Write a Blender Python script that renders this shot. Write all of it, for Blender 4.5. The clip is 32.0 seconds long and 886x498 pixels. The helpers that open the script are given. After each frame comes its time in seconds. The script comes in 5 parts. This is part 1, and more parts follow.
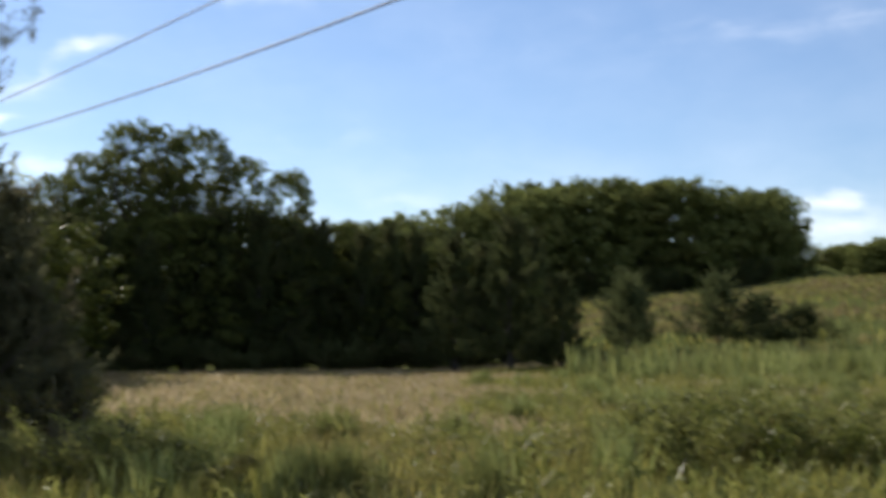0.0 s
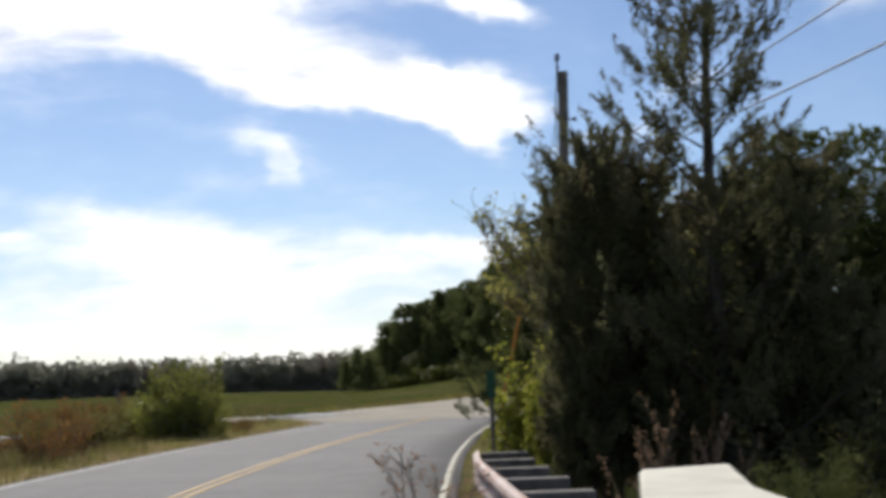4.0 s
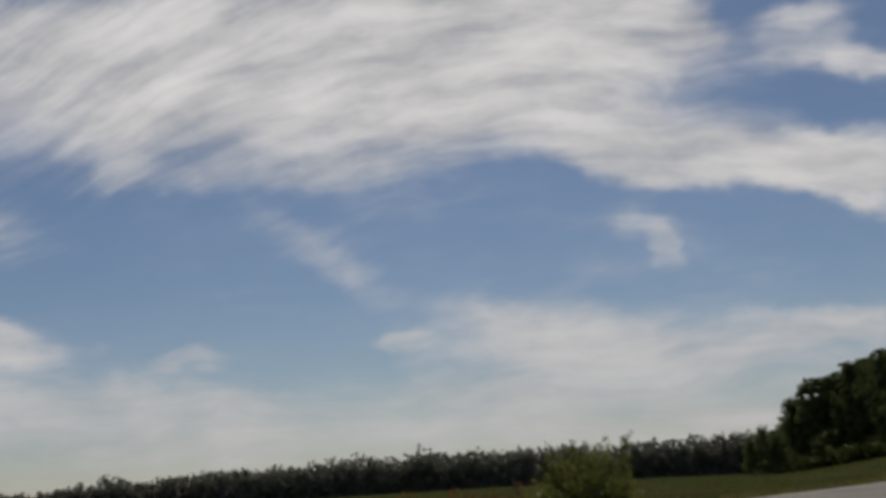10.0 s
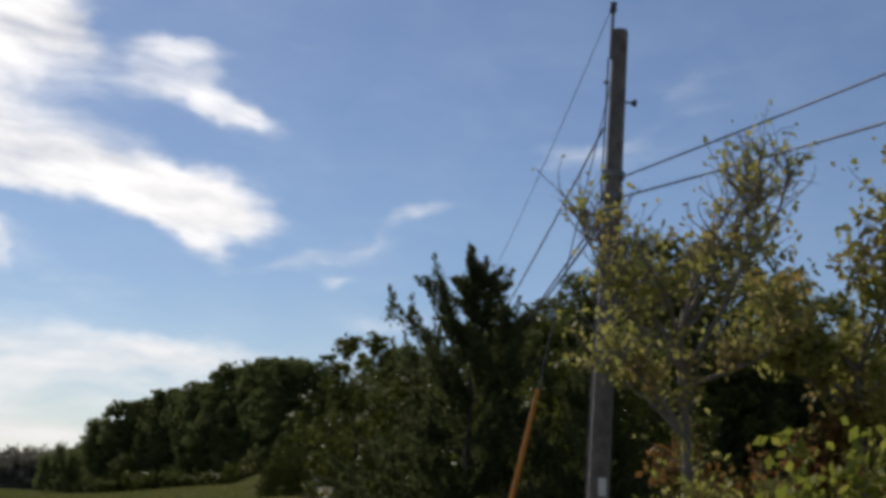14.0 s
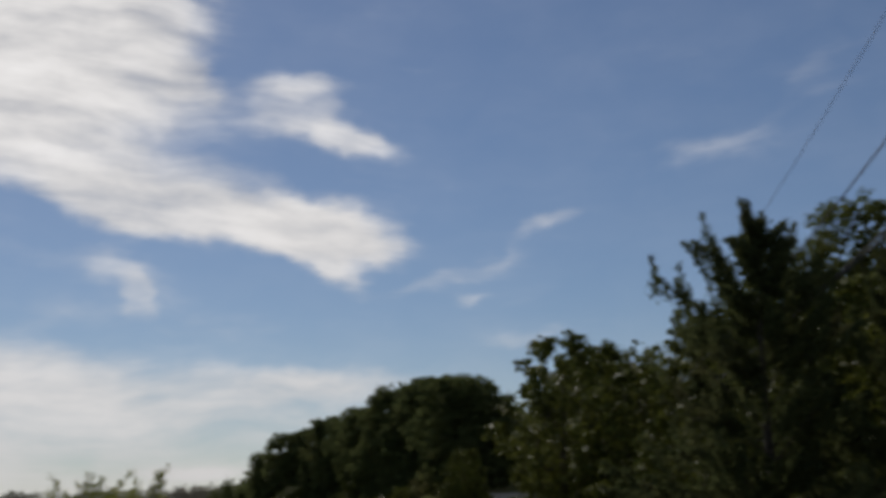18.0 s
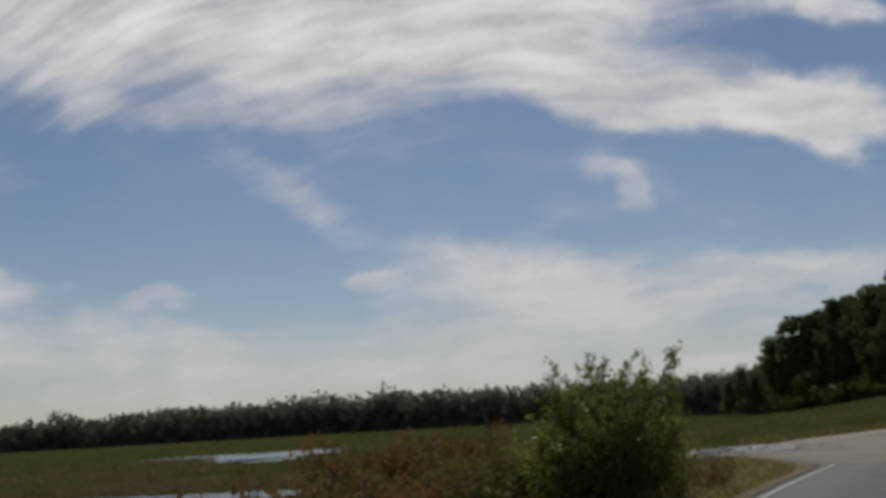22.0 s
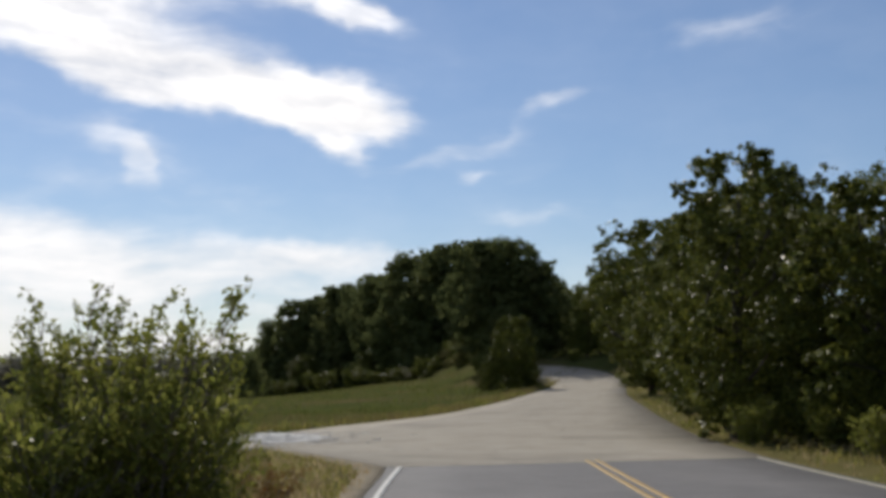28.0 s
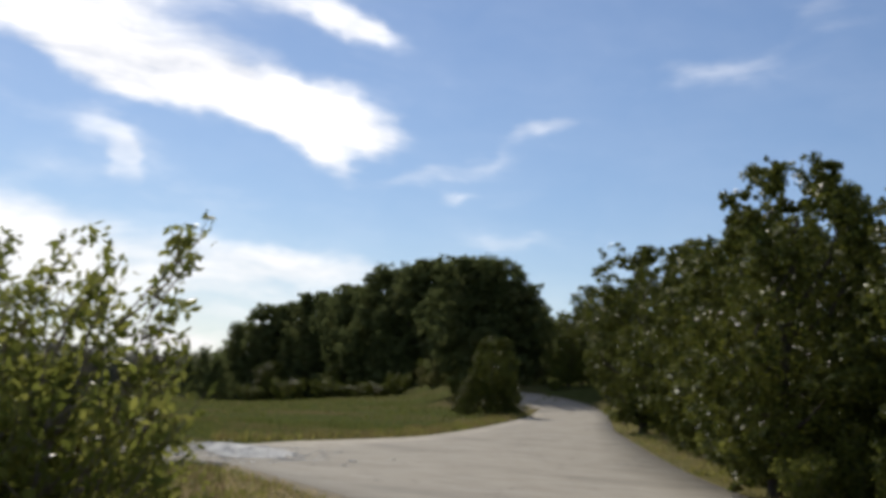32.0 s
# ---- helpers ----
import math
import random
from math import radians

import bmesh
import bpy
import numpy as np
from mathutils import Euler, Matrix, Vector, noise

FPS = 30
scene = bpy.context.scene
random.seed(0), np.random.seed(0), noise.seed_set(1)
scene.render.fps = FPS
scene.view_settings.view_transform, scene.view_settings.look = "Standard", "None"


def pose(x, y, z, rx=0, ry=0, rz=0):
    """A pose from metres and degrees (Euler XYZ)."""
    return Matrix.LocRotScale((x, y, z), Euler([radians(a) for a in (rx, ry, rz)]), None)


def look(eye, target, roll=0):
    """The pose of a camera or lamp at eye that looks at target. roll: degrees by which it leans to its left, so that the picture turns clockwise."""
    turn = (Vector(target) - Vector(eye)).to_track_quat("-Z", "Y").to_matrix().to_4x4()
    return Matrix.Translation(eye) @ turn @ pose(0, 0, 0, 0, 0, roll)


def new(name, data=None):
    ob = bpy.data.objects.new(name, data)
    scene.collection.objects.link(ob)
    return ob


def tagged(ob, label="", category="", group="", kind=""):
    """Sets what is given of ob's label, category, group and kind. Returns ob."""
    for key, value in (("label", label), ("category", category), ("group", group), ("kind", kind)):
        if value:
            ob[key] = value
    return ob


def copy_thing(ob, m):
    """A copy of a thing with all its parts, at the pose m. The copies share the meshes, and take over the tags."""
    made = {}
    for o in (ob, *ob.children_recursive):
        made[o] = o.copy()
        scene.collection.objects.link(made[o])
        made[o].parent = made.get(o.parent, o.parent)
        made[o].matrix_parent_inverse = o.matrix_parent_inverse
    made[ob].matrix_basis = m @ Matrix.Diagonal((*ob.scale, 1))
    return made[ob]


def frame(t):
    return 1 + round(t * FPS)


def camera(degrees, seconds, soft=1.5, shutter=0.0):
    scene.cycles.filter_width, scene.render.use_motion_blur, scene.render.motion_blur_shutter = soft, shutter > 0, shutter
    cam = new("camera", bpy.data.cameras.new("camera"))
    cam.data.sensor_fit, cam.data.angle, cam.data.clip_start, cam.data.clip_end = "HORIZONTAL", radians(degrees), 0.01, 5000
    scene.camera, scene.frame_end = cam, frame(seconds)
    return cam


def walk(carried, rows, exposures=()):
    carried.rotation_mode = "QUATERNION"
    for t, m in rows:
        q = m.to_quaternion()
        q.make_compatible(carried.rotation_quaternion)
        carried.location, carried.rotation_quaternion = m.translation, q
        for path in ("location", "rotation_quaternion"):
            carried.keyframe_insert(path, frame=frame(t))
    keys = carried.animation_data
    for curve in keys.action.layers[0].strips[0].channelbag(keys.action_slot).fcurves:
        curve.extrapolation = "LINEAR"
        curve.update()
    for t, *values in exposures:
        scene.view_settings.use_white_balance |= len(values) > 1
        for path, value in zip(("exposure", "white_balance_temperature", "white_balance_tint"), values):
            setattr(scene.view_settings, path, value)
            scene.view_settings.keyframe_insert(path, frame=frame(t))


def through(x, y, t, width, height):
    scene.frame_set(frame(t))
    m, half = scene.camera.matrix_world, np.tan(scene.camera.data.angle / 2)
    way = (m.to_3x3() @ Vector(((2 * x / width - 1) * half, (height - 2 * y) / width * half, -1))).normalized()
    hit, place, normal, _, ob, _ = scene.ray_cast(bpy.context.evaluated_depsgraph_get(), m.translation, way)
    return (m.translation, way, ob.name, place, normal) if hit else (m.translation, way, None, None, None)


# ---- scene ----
SOFT = 4.1
cam = camera(39.2, 32.0, soft=SOFT, shutter=0.3)
# seconds, x, y, yaw to the left, pitch up, roll
PATH = [
    (0, 0.000, -0.000, -26.257, 4.267, -0.000), (0.5, -0.081, 0.721, -19.752, 6.155, 1.989), (1, -0.213, 1.372, -19.125, 5.513, 1.554), (1.5, -0.323, 1.982, -17.241, 5.964, 0.098),
    (2, -0.501, 2.738, -14.743, 6.414, 0.197), (2.5, -0.590, 3.485, -11.085, 6.345, -0.203), (3, -0.739, 4.183, -7.037, 6.580, -0.991), (3.5, -0.925, 4.845, -3.268, 5.783, -1.913),
    (4, -1.094, 5.461, 1.688, 6.087, -2.204), (4.5, -1.347, 5.907, 4.166, 6.195, -1.626), (6.5, -2.103, 7.690, 6.827, 10.347, -2.732), (7, -2.217, 8.408, 8.467, 10.976, -0.358),
    (7.5, -2.281, 9.046, 8.034, 11.235, -2.086), (8, -2.384, 9.659, 8.572, 11.065, -2.183), (8.5, -2.498, 10.244, 7.587, 10.792, -1.943), (9, -2.505, 10.750, 8.019, 10.958, -3.062),
    (9.5, -2.615, 11.272, 15.084, 10.515, -3.418), (10, -2.746, 11.812, 19.247, 10.860, -3.656), (10.5, -2.941, 12.368, 20.959, 10.982, -3.931), (11, -3.224, 12.934, 19.947, 10.934, -2.605),
    (11.5, -3.570, 13.506, 17.197, 11.396, -1.451), (12, -3.911, 14.045, 12.632, 11.445, -1.031), (12.5, -4.170, 14.514, 4.851, 11.657, -0.584), (13, -4.331, 14.881, 1.347, 12.057, 1.541),
    (13.5, -4.552, 15.415, -4.843, 11.685, 3.497), (14, -4.623, 15.940, -11.282, 11.402, 2.181), (14.5, -4.800, 16.409, -12.039, 10.553, 3.289), (16.5, -5.571, 18.513, -15.633, 11.594, 1.601),
    (17, -5.794, 19.015, -17.321, 11.751, 1.879), (17.5, -5.986, 19.346, -13.459, 12.307, -1.688), (18, -6.246, 19.905, -5.083, 12.018, -2.177), (18.5, -6.566, 20.413, 3.072, 12.055, -1.383),
    (19, -6.885, 20.912, 11.299, 13.998, 0.117), (19.5, -7.031, 21.459, 16.994, 12.444, -1.294), (20, -7.045, 22.056, 18.691, 12.353, -5.709), (20.5, -6.972, 22.701, 21.996, 11.597, -3.115),
    (21, -6.852, 23.396, 21.780, 9.671, -3.915), (21.5, -6.730, 24.140, 19.420, 8.341, -2.304), (22, -6.965, 24.874, 17.959, 8.042, -3.238), (22.5, -7.338, 25.585, 16.933, 8.146, -3.322),
    (23, -7.638, 26.310, 16.254, 7.378, -1.249), (23.5, -7.855, 27.116, 12.029, 7.465, -0.882), (24, -7.990, 27.911, 8.017, 6.933, 0.430), (24.5, -8.189, 28.622, 5.191, 5.889, 0.340),
    (25, -8.292, 29.215, 4.265, 6.238, -2.330), (25.5, -8.346, 29.873, 3.102, 6.881, 0.254), (26, -8.444, 30.519, 0.836, 7.217, -1.474), (26.5, -8.717, 31.167, -0.951, 7.679, 0.545),
    (28.5, -8.990, 34.220, -5.782, 6.098, -0.703), (29, -9.081, 34.886, -4.024, 7.069, 2.389), (29.5, -9.169, 35.639, -5.102, 5.888, 1.464), (30, -9.182, 36.313, -2.491, 5.983, 2.423),
    (30.5, -9.254, 36.818, -2.022, 5.466, 1.857), (31, -9.255, 37.400, -2.120, 6.168, 1.588), (31.5, -9.263, 38.090, -2.355, 6.989, 3.871), (32, -9.179, 38.838, -5.829, 7.275, 4.041),
]
EYE = 1.6
rows = []
for t, x, y, yaw, pitch, roll in PATH:
    a, p = radians(yaw), radians(pitch)
    ahead = Vector((-math.sin(a) * math.cos(p), math.cos(a) * math.cos(p), math.sin(p)))
    rows.append((t, look((x, y, EYE), Vector((x, y, EYE)) + ahead, roll)))
walk(cam, rows, exposures=[(0, 0.95), (1, 1.2), (2, 1.05), (3, 0.84), (4, 0.5), (4.5, 0.4), (6.5, -0.62), (7, -0.62), (9, -0.72), (11, -0.86), (12, -0.95), (12.5, -0.85), (13, -0.7), (14, 0.1), (14.5, 0.15), (16.5, 0.2), (17, 0.2), (17.5, -0.05), (18, -0.42), (18.5, -0.6), (20, -0.88), (22, -0.65), (23, -0.55), (24.5, -0.25), (25, 0.0), (25.5, -0.1), (26, -0.2), (28.5, 0.25), (29, 0.25), (29.5, 0.4), (30, 0.45), (30.5, 0.35), (31, 0.22), (32, 0.35)])

# ---- sky, sun ----
SUN_AZ, SUN_EL = -16.0, 37.0
world = bpy.data.worlds.new("sky")
scene.world = world
world.use_nodes = True
wt = world.node_tree
wt.nodes.clear()


def wmath(op, a, b=None, clamp=False):
    n = wt.nodes.new("ShaderNodeMath")
    n.operation, n.use_clamp = op, clamp
    for i, v in enumerate((a, b)):
        if v is None:
            continue
        if isinstance(v, (int, float)):
            n.inputs[i].default_value = v
        else:
            wt.links.new(v, n.inputs[i])
    return n.outputs[0]


sky = wt.nodes.new("ShaderNodeTexSky")
sky.sky_type, sky.sun_disc = "NISHITA", False
sky.sun_elevation, sky.sun_rotation = radians(SUN_EL), radians(SUN_AZ)
sky.air_density, sky.dust_density, sky.ozone_density = 1.0, 0.15, 3.0
coord = wt.nodes.new("ShaderNodeTexCoord")
sep = wt.nodes.new("ShaderNodeSeparateXYZ")
wt.links.new(coord.outputs["Generated"], sep.inputs[0])
az = wmath("MULTIPLY", wmath("ARCTAN2", sep.outputs[0], sep.outputs[1]), 57.2958)
el = wmath("MULTIPLY", wmath("ARCSINE", sep.outputs[2]), 57.2958)
flat = wt.nodes.new("ShaderNodeCombineXYZ")
wt.links.new(az, flat.inputs[0])
wt.links.new(el, flat.inputs[1])


def wnoise(vec, scale, detail, rough, stretch=(1, 1, 1), turn=0.0):
    m = wt.nodes.new("ShaderNodeMapping")
    m.inputs["Rotation"].default_value = (0, 0, radians(turn))
    m.inputs["Scale"].default_value = stretch
    n = wt.nodes.new("ShaderNodeTexNoise")
    n.inputs["Scale"].default_value, n.inputs["Detail"].default_value, n.inputs["Roughness"].default_value = scale, detail, rough
    wt.links.new(vec, m.inputs["Vector"])
    wt.links.new(m.outputs[0], n.inputs["Vector"])
    return n


def warp(vec, noise_node, amount):
    sub = wt.nodes.new("ShaderNodeVectorMath")
    sub.operation = "SUBTRACT"
    sub.inputs[1].default_value = (0.5, 0.5, 0.5)
    wt.links.new(noise_node.outputs["Color"], sub.inputs[0])
    mul = wt.nodes.new("ShaderNodeVectorMath")
    mul.operation = "MULTIPLY_ADD"
    mul.inputs[1].default_value = (amount * 1.6, amount, 0)
    wt.links.new(sub.outputs[0], mul.inputs[0])
    wt.links.new(vec, mul.inputs[2])
    return mul.outputs[0]


bent = warp(warp(flat.outputs[0], wnoise(flat.outputs[0], 0.22, 3, 0.5), 2.2), wnoise(flat.outputs[0], 1.1, 4, 0.6, (0.6, 1.4, 1)), 0.6)
clear = [None]


def cloud(azimuth, elevation, half_long, half_wide, turn, density, softness):
    """One patch of cloud: an ellipse on the dome, in degrees."""
    m = wt.nodes.new("ShaderNodeMapping")
    m.vector_type = "TEXTURE"
    m.inputs["Location"].default_value = (azimuth, elevation, 0)
    m.inputs["Rotation"].default_value = (0, 0, radians(turn))
    m.inputs["Scale"].default_value = (half_long, half_wide, 1)
    wt.links.new(bent, m.inputs["Vector"])
    r = wt.nodes.new("ShaderNodeVectorMath")
    r.operation = "LENGTH"
    wt.links.new(m.outputs[0], r.inputs[0])
    f = wt.nodes.new("ShaderNodeMapRange")
    f.interpolation_type = "SMOOTHSTEP"
    f.inputs["From Min"].default_value, f.inputs["From Max"].default_value = 1 - softness * 1.15, 1 + softness * 1.25
    f.inputs["To Min"].default_value, f.inputs["To Max"].default_value = 1 - density, 1.0
    wt.links.new(r.outputs["Value"], f.inputs["Value"])
    clear[0] = f.outputs[0] if clear[0] is None else wmath("MULTIPLY", clear[0], f.outputs[0])


cloud(-7.89, 14.25, 7.60, 1.44, -8.9, 0.95, 0.35)
cloud(-0.76, 13.12, 4.16, 1.56, -11.4, 1.00, 0.30)
cloud(-0.58, 11.61, 2.05, 1.02, -36.0, 0.90, 0.40)
cloud(-11.69, 16.22, 6.23, 1.20, -4.7, 0.80, 0.50)
cloud(-15.0, 21.49, 9.00, 3.29, 7.8, 0.95, 0.28)
cloud(-14.96, 18.30, 8.48, 1.80, 5.2, 0.85, 0.40)
cloud(-7.37, 20.04, 1.68, 0.96, -16.5, 0.85, 0.40)
cloud(-1.9, 19.55, 2.1, 0.55, -3.0, 0.65, 0.55)
cloud(-1.6, 18.3, 2.3, 0.95, -5.6, 0.6, 0.55)
cloud(0.60, 16.91, 2.20, 0.60, -16.8, 0.80, 0.50)
cloud(0.33, 15.50, 2.01, 0.78, -15.1, 0.30, 0.80)
cloud(-9.73, 11.44, 1.99, 0.78, -26.5, 0.50, 0.60)
cloud(-9.17, 10.32, 1.12, 0.54, -71.6, 0.50, 0.50)
cloud(-12.10, 11.84, 2.39, 0.54, -7.6, 0.20, 0.90)
cloud(4.38, 10.66, 3.82, 0.39, 14.3, 0.40, 0.80)
cloud(8.63, 12.33, 1.32, 0.27, 40.4, 0.22, 0.90)
cloud(10.20, 13.18, 1.13, 0.36, 8.5, 0.45, 0.70)
cloud(6.38, 9.93, 0.61, 0.24, 10.2, 0.25, 0.80)
cloud(-16.31, 7.66, 2.93, 0.72, -6.2, 0.50, 0.60)
cloud(-15.73, 6.14, 6.06, 1.20, 1.7, 0.50, 0.70)
cloud(-5.11, 5.60, 7.84, 1.14, 3.1, 0.60, 0.60)
cloud(-9.38, 3.92, 12.61, 1.74, 1.1, 0.70, 0.70)
cloud(-12.62, 2.04, 8.91, 1.35, -0.8, 0.70, 0.70)
cloud(-6.56, 2.29, 2.55, 0.33, 0.9, 0.90, 0.50)
cloud(-24.51, 10.88, 3.10, 0.78, -33.5, 0.35, 0.70)
cloud(-21.38, 6.71, 1.16, 0.45, -1.4, 0.70, 0.50)
cloud(-25.00, 19.52, 19.10, 3.14, -3.8, 0.90, 0.40)
cloud(-28.69, 16.89, 12.16, 2.10, -3.8, 0.75, 0.60)
cloud(-33.97, 16.57, 2.74, 1.08, -74.1, 0.60, 0.70)
cloud(-25.87, 14.86, 8.20, 0.78, 1.9, 0.60, 0.60)
cloud(-40.16, 12.52, 2.70, 1.38, -22.5, 0.50, 0.70)
cloud(-38.41, 17.31, 5.53, 2.70, -20.0, 0.50, 0.80)
cloud(-39.38, 7.30, 3.22, 1.14, -4.8, 0.85, 0.40)
cloud(-33.09, 3.47, 10.38, 2.16, -5.7, 0.80, 0.50)
cloud(-31.14, 6.01, 1.74, 0.51, 2.6, 0.70, 0.50)
cloud(-34.96, 6.84, 0.74, 0.30, 4.6, 0.40, 0.80)
cloud(-15.48, 6.48, 5.12, 1.38, -13.7, 0.50, 0.60)
cloud(-17.71, 4.20, 3.42, 0.90, -4.2, 0.60, 0.60)
cloud(-24.93, 10.73, 3.68, 0.84, -30.0, 0.40, 0.70)
cloud(-23.34, 11.74, 3.05, 0.45, -14.6, 0.25, 0.90)
cloud(16.91, 20.18, 1.08, 0.36, -17.2, 0.15, 0.90)
cloud(6.22, 15.22, 0.84, 0.30, -5.2, 0.12, 0.90)
cloud(17.30, 15.72, 2.9, 0.5, 4.1, 0.36, 0.90)
cloud(20.91, 16.94, 2.98, 0.45, 19.4, 0.30, 0.80)
cloud(22.50, 18.6, 1.7, 0.5, 24.0, 0.34, 0.90)
cloud(4.25, 20.48, 1.08, 0.27, -2.6, 0.30, 0.80)
cloud(8.71, 7.96, 2.25, 0.39, 0.4, 0.28, 0.90)
cloud(9.76, 9.82, 2.37, 0.30, 1.1, 0.15, 0.90)
cloud(2.74, 8.50, 1.32, 0.78, -30.9, 0.16, 0.90)
cloud(-1.13, 5.96, 3.86, 0.78, 0.4, 0.70, 0.60)
cloud(-13.06, 6.87, 5.37, 1.35, -5.6, 0.60, 0.70)
cloud(21.57, 9.52, 2.54, 0.36, 10.6, 0.18, 0.90)
cloud(39.72, 13.98, 6.89, 0.54, 2.2, 0.25, 0.90)
cloud(40.84, 11.71, 2.80, 0.42, 0.8, 0.15, 0.90)
cloud(44.20, 5.57, 2.46, 0.90, 2.3, 0.42, 0.50)
cloud(44.49, 6.16, 0.92, 0.42, 7.2, 0.42, 0.50)
cloud(23.41, 6.32, 2.38, 0.54, 3.1, 0.45, 0.80)
cloud(-3.69, 15.02, 2.18, 1.20, -12.1, 0.50, 0.80)
cloud(-15.5, 22.50, 7.80, 3.20, -4.0, 0.90, 0.35)
cloud(-27.00, 21.50, 11.00, 3.60, 3.0, 0.80, 0.60)
cloud(-16.00, 27.00, 16.00, 3.50, 0.0, 0.70, 0.70)
cloud(5.84, 10.74, 2.6, 0.42, 17.0, 0.26, 0.9)
cloud(9.87, 12.95, 1.5, 0.38, 10.0, 0.18, 0.9)
cloud(6.3, 9.8, 0.8, 0.25, 10.0, 0.35, 0.8)
cloud(9.0, 7.9, 2.4, 0.42, 4.0, 0.3, 0.9)
cloud(-14.5, 10.2, 5.0, 1.2, -6.0, 0.22, 0.9)
cloud(-6.0, 8.7, 4.2, 0.8, -4.0, 0.34, 0.9)
cloud(-13.0, 9.4, 3.8, 0.7, 8.0, 0.3, 0.9)
cloud(-27.0, 8.6, 4.0, 0.7, -12.0, 0.3, 0.9)
cloud(-20.0, 13.0, 6.0, 0.8, -6.0, 0.3, 0.9)

cover = wmath("SUBTRACT", 1.0, clear[0])


def wramp(value, a, b, c=0.0, d=1.0, smooth=True):
    n = wt.nodes.new("ShaderNodeMapRange")
    n.interpolation_type = "SMOOTHSTEP" if smooth else "LINEAR"
    for k, v in zip(("From Min", "From Max", "To Min", "To Max"), (a, b, c, d)):
        n.inputs[k].default_value = v
    wt.links.new(value, n.inputs["Value"])
    return n.outputs[0]


# the fibres fan up to the left, dip to the right, and lie level near the horizon
a40 = wmath("MULTIPLY", wmath("MAXIMUM", wmath("MINIMUM", az, 50.0), -45.0), 1 / 40)
drift = 0.0
for k in (3.7266, -4.7868, -10.6024, 14.0376, 5.4561, -4.3545, 0.0000):
    drift = wmath("ADD", wmath("MULTIPLY", drift, a40), k) if drift != 0.0 else wmath("ADD", wmath("MULTIPLY", a40, 0.0), k)
fibre = wt.nodes.new("ShaderNodeCombineXYZ")
bsep = wt.nodes.new("ShaderNodeSeparateXYZ")
wt.links.new(warp(flat.outputs[0], wnoise(flat.outputs[0], 0.13, 2, 0.5), 2.2), bsep.inputs[0])
wt.links.new(bsep.outputs[0], fibre.inputs[0])
wt.links.new(wmath("SUBTRACT", bsep.outputs[1], wmath("MULTIPLY", drift, wramp(el, 7.0, 13.0))), fibre.inputs[1])
streak = wnoise(fibre.outputs[0], 0.55, 5, 0.55, (0.2, 1.0, 1))
comb = wnoise(fibre.outputs[0], 1.5, 3, 0.5, (0.2, 1.0, 1))
puff = wnoise(bent, 0.3, 5, 0.55, (0.7, 1.2, 1))
grain = wmath("ADD", wmath("MULTIPLY", streak.outputs["Fac"], 0.48), wmath("ADD", wmath("MULTIPLY", comb.outputs["Fac"], 0.2), wmath("MULTIPLY", puff.outputs["Fac"], 0.32)))
eaten = wmath("ADD", wmath("POWER", cover, 1.3), wmath("MULTIPLY", wmath("SUBTRACT", grain, 0.5), wramp(el, 3.0, 11.0, 2.7, 1.9)))
ragged = wmath("MULTIPLY", wramp(eaten, 0.0, 1.15), wmath("POWER", cover, 0.55), True)
veil = wt.nodes.new("ShaderNodeMapRange")
veil.inputs["From Min"].default_value, veil.inputs["From Max"].default_value = 0.0, 9.0
veil.inputs["To Min"].default_value, veil.inputs["To Max"].default_value = 0.30, 0.045
wt.links.new(el, veil.inputs["Value"])
haze = wmath("MULTIPLY", veil.outputs[0], wmath("ADD", wmath("MULTIPLY", puff.outputs["Fac"], 2.0), -0.3), True)
# Thin cloud added out of view overhead, to brighten the trees' shaded sides.
haze = wmath("ADD", haze, wmath("MULTIPLY", wramp(el, 27.0, 42.0, 0.0, 0.3), wramp(puff.outputs["Fac"], 0.3, 0.7)), True)
mask = wmath("SUBTRACT", 1.0, wmath("MULTIPLY", wmath("SUBTRACT", 1.0, ragged), wmath("SUBTRACT", 1.0, haze)), True)
shade = wramp(grain, 0.3, 0.7, -0.22, 0.3, False)
CLOUD_LIGHT, SKY_STRENGTH = 0.87, 0.062
skyback = wt.nodes.new("ShaderNodeBackground")
tint = wt.nodes.new("ShaderNodeMix")
tint.data_type, tint.blend_type = "RGBA", "MULTIPLY"
tint.inputs[0].default_value = 1.0
tint.inputs[7].default_value = (0.98, 1.0, 1.09, 1)
wt.links.new(sky.outputs[0], tint.inputs[6])
wt.links.new(tint.outputs[2], skyback.inputs["Color"])
skyback.inputs["Strength"].default_value = SKY_STRENGTH
cloudback = wt.nodes.new("ShaderNodeBackground")
cloudback.inputs["Color"].default_value = (1.0, 0.978, 0.972, 1)
relief = wt.nodes.new("ShaderNodeMapRange")
relief.inputs["From Min"].default_value, relief.inputs["From Max"].default_value = 3.0, 17.0
relief.inputs["To Min"].default_value, relief.inputs["To Max"].default_value = 0.4, 1.25
wt.links.new(el, relief.inputs["Value"])
wt.links.new(wmath("MULTIPLY", wmath("ADD", wmath("MULTIPLY", shade, relief.outputs[0]), CLOUD_LIGHT), wramp(el, 1.0, 9.0, 0.9, 1.0)), cloudback.inputs["Strength"])
mixsky = wt.nodes.new("ShaderNodeMixShader")
wt.links.new(mask, mixsky.inputs[0])
wt.links.new(skyback.outputs[0], mixsky.inputs[1])
wt.links.new(cloudback.outputs[0], mixsky.inputs[2])
wout = wt.nodes.new("ShaderNodeOutputWorld")
wt.links.new(mixsky.outputs[0], wout.inputs["Surface"])

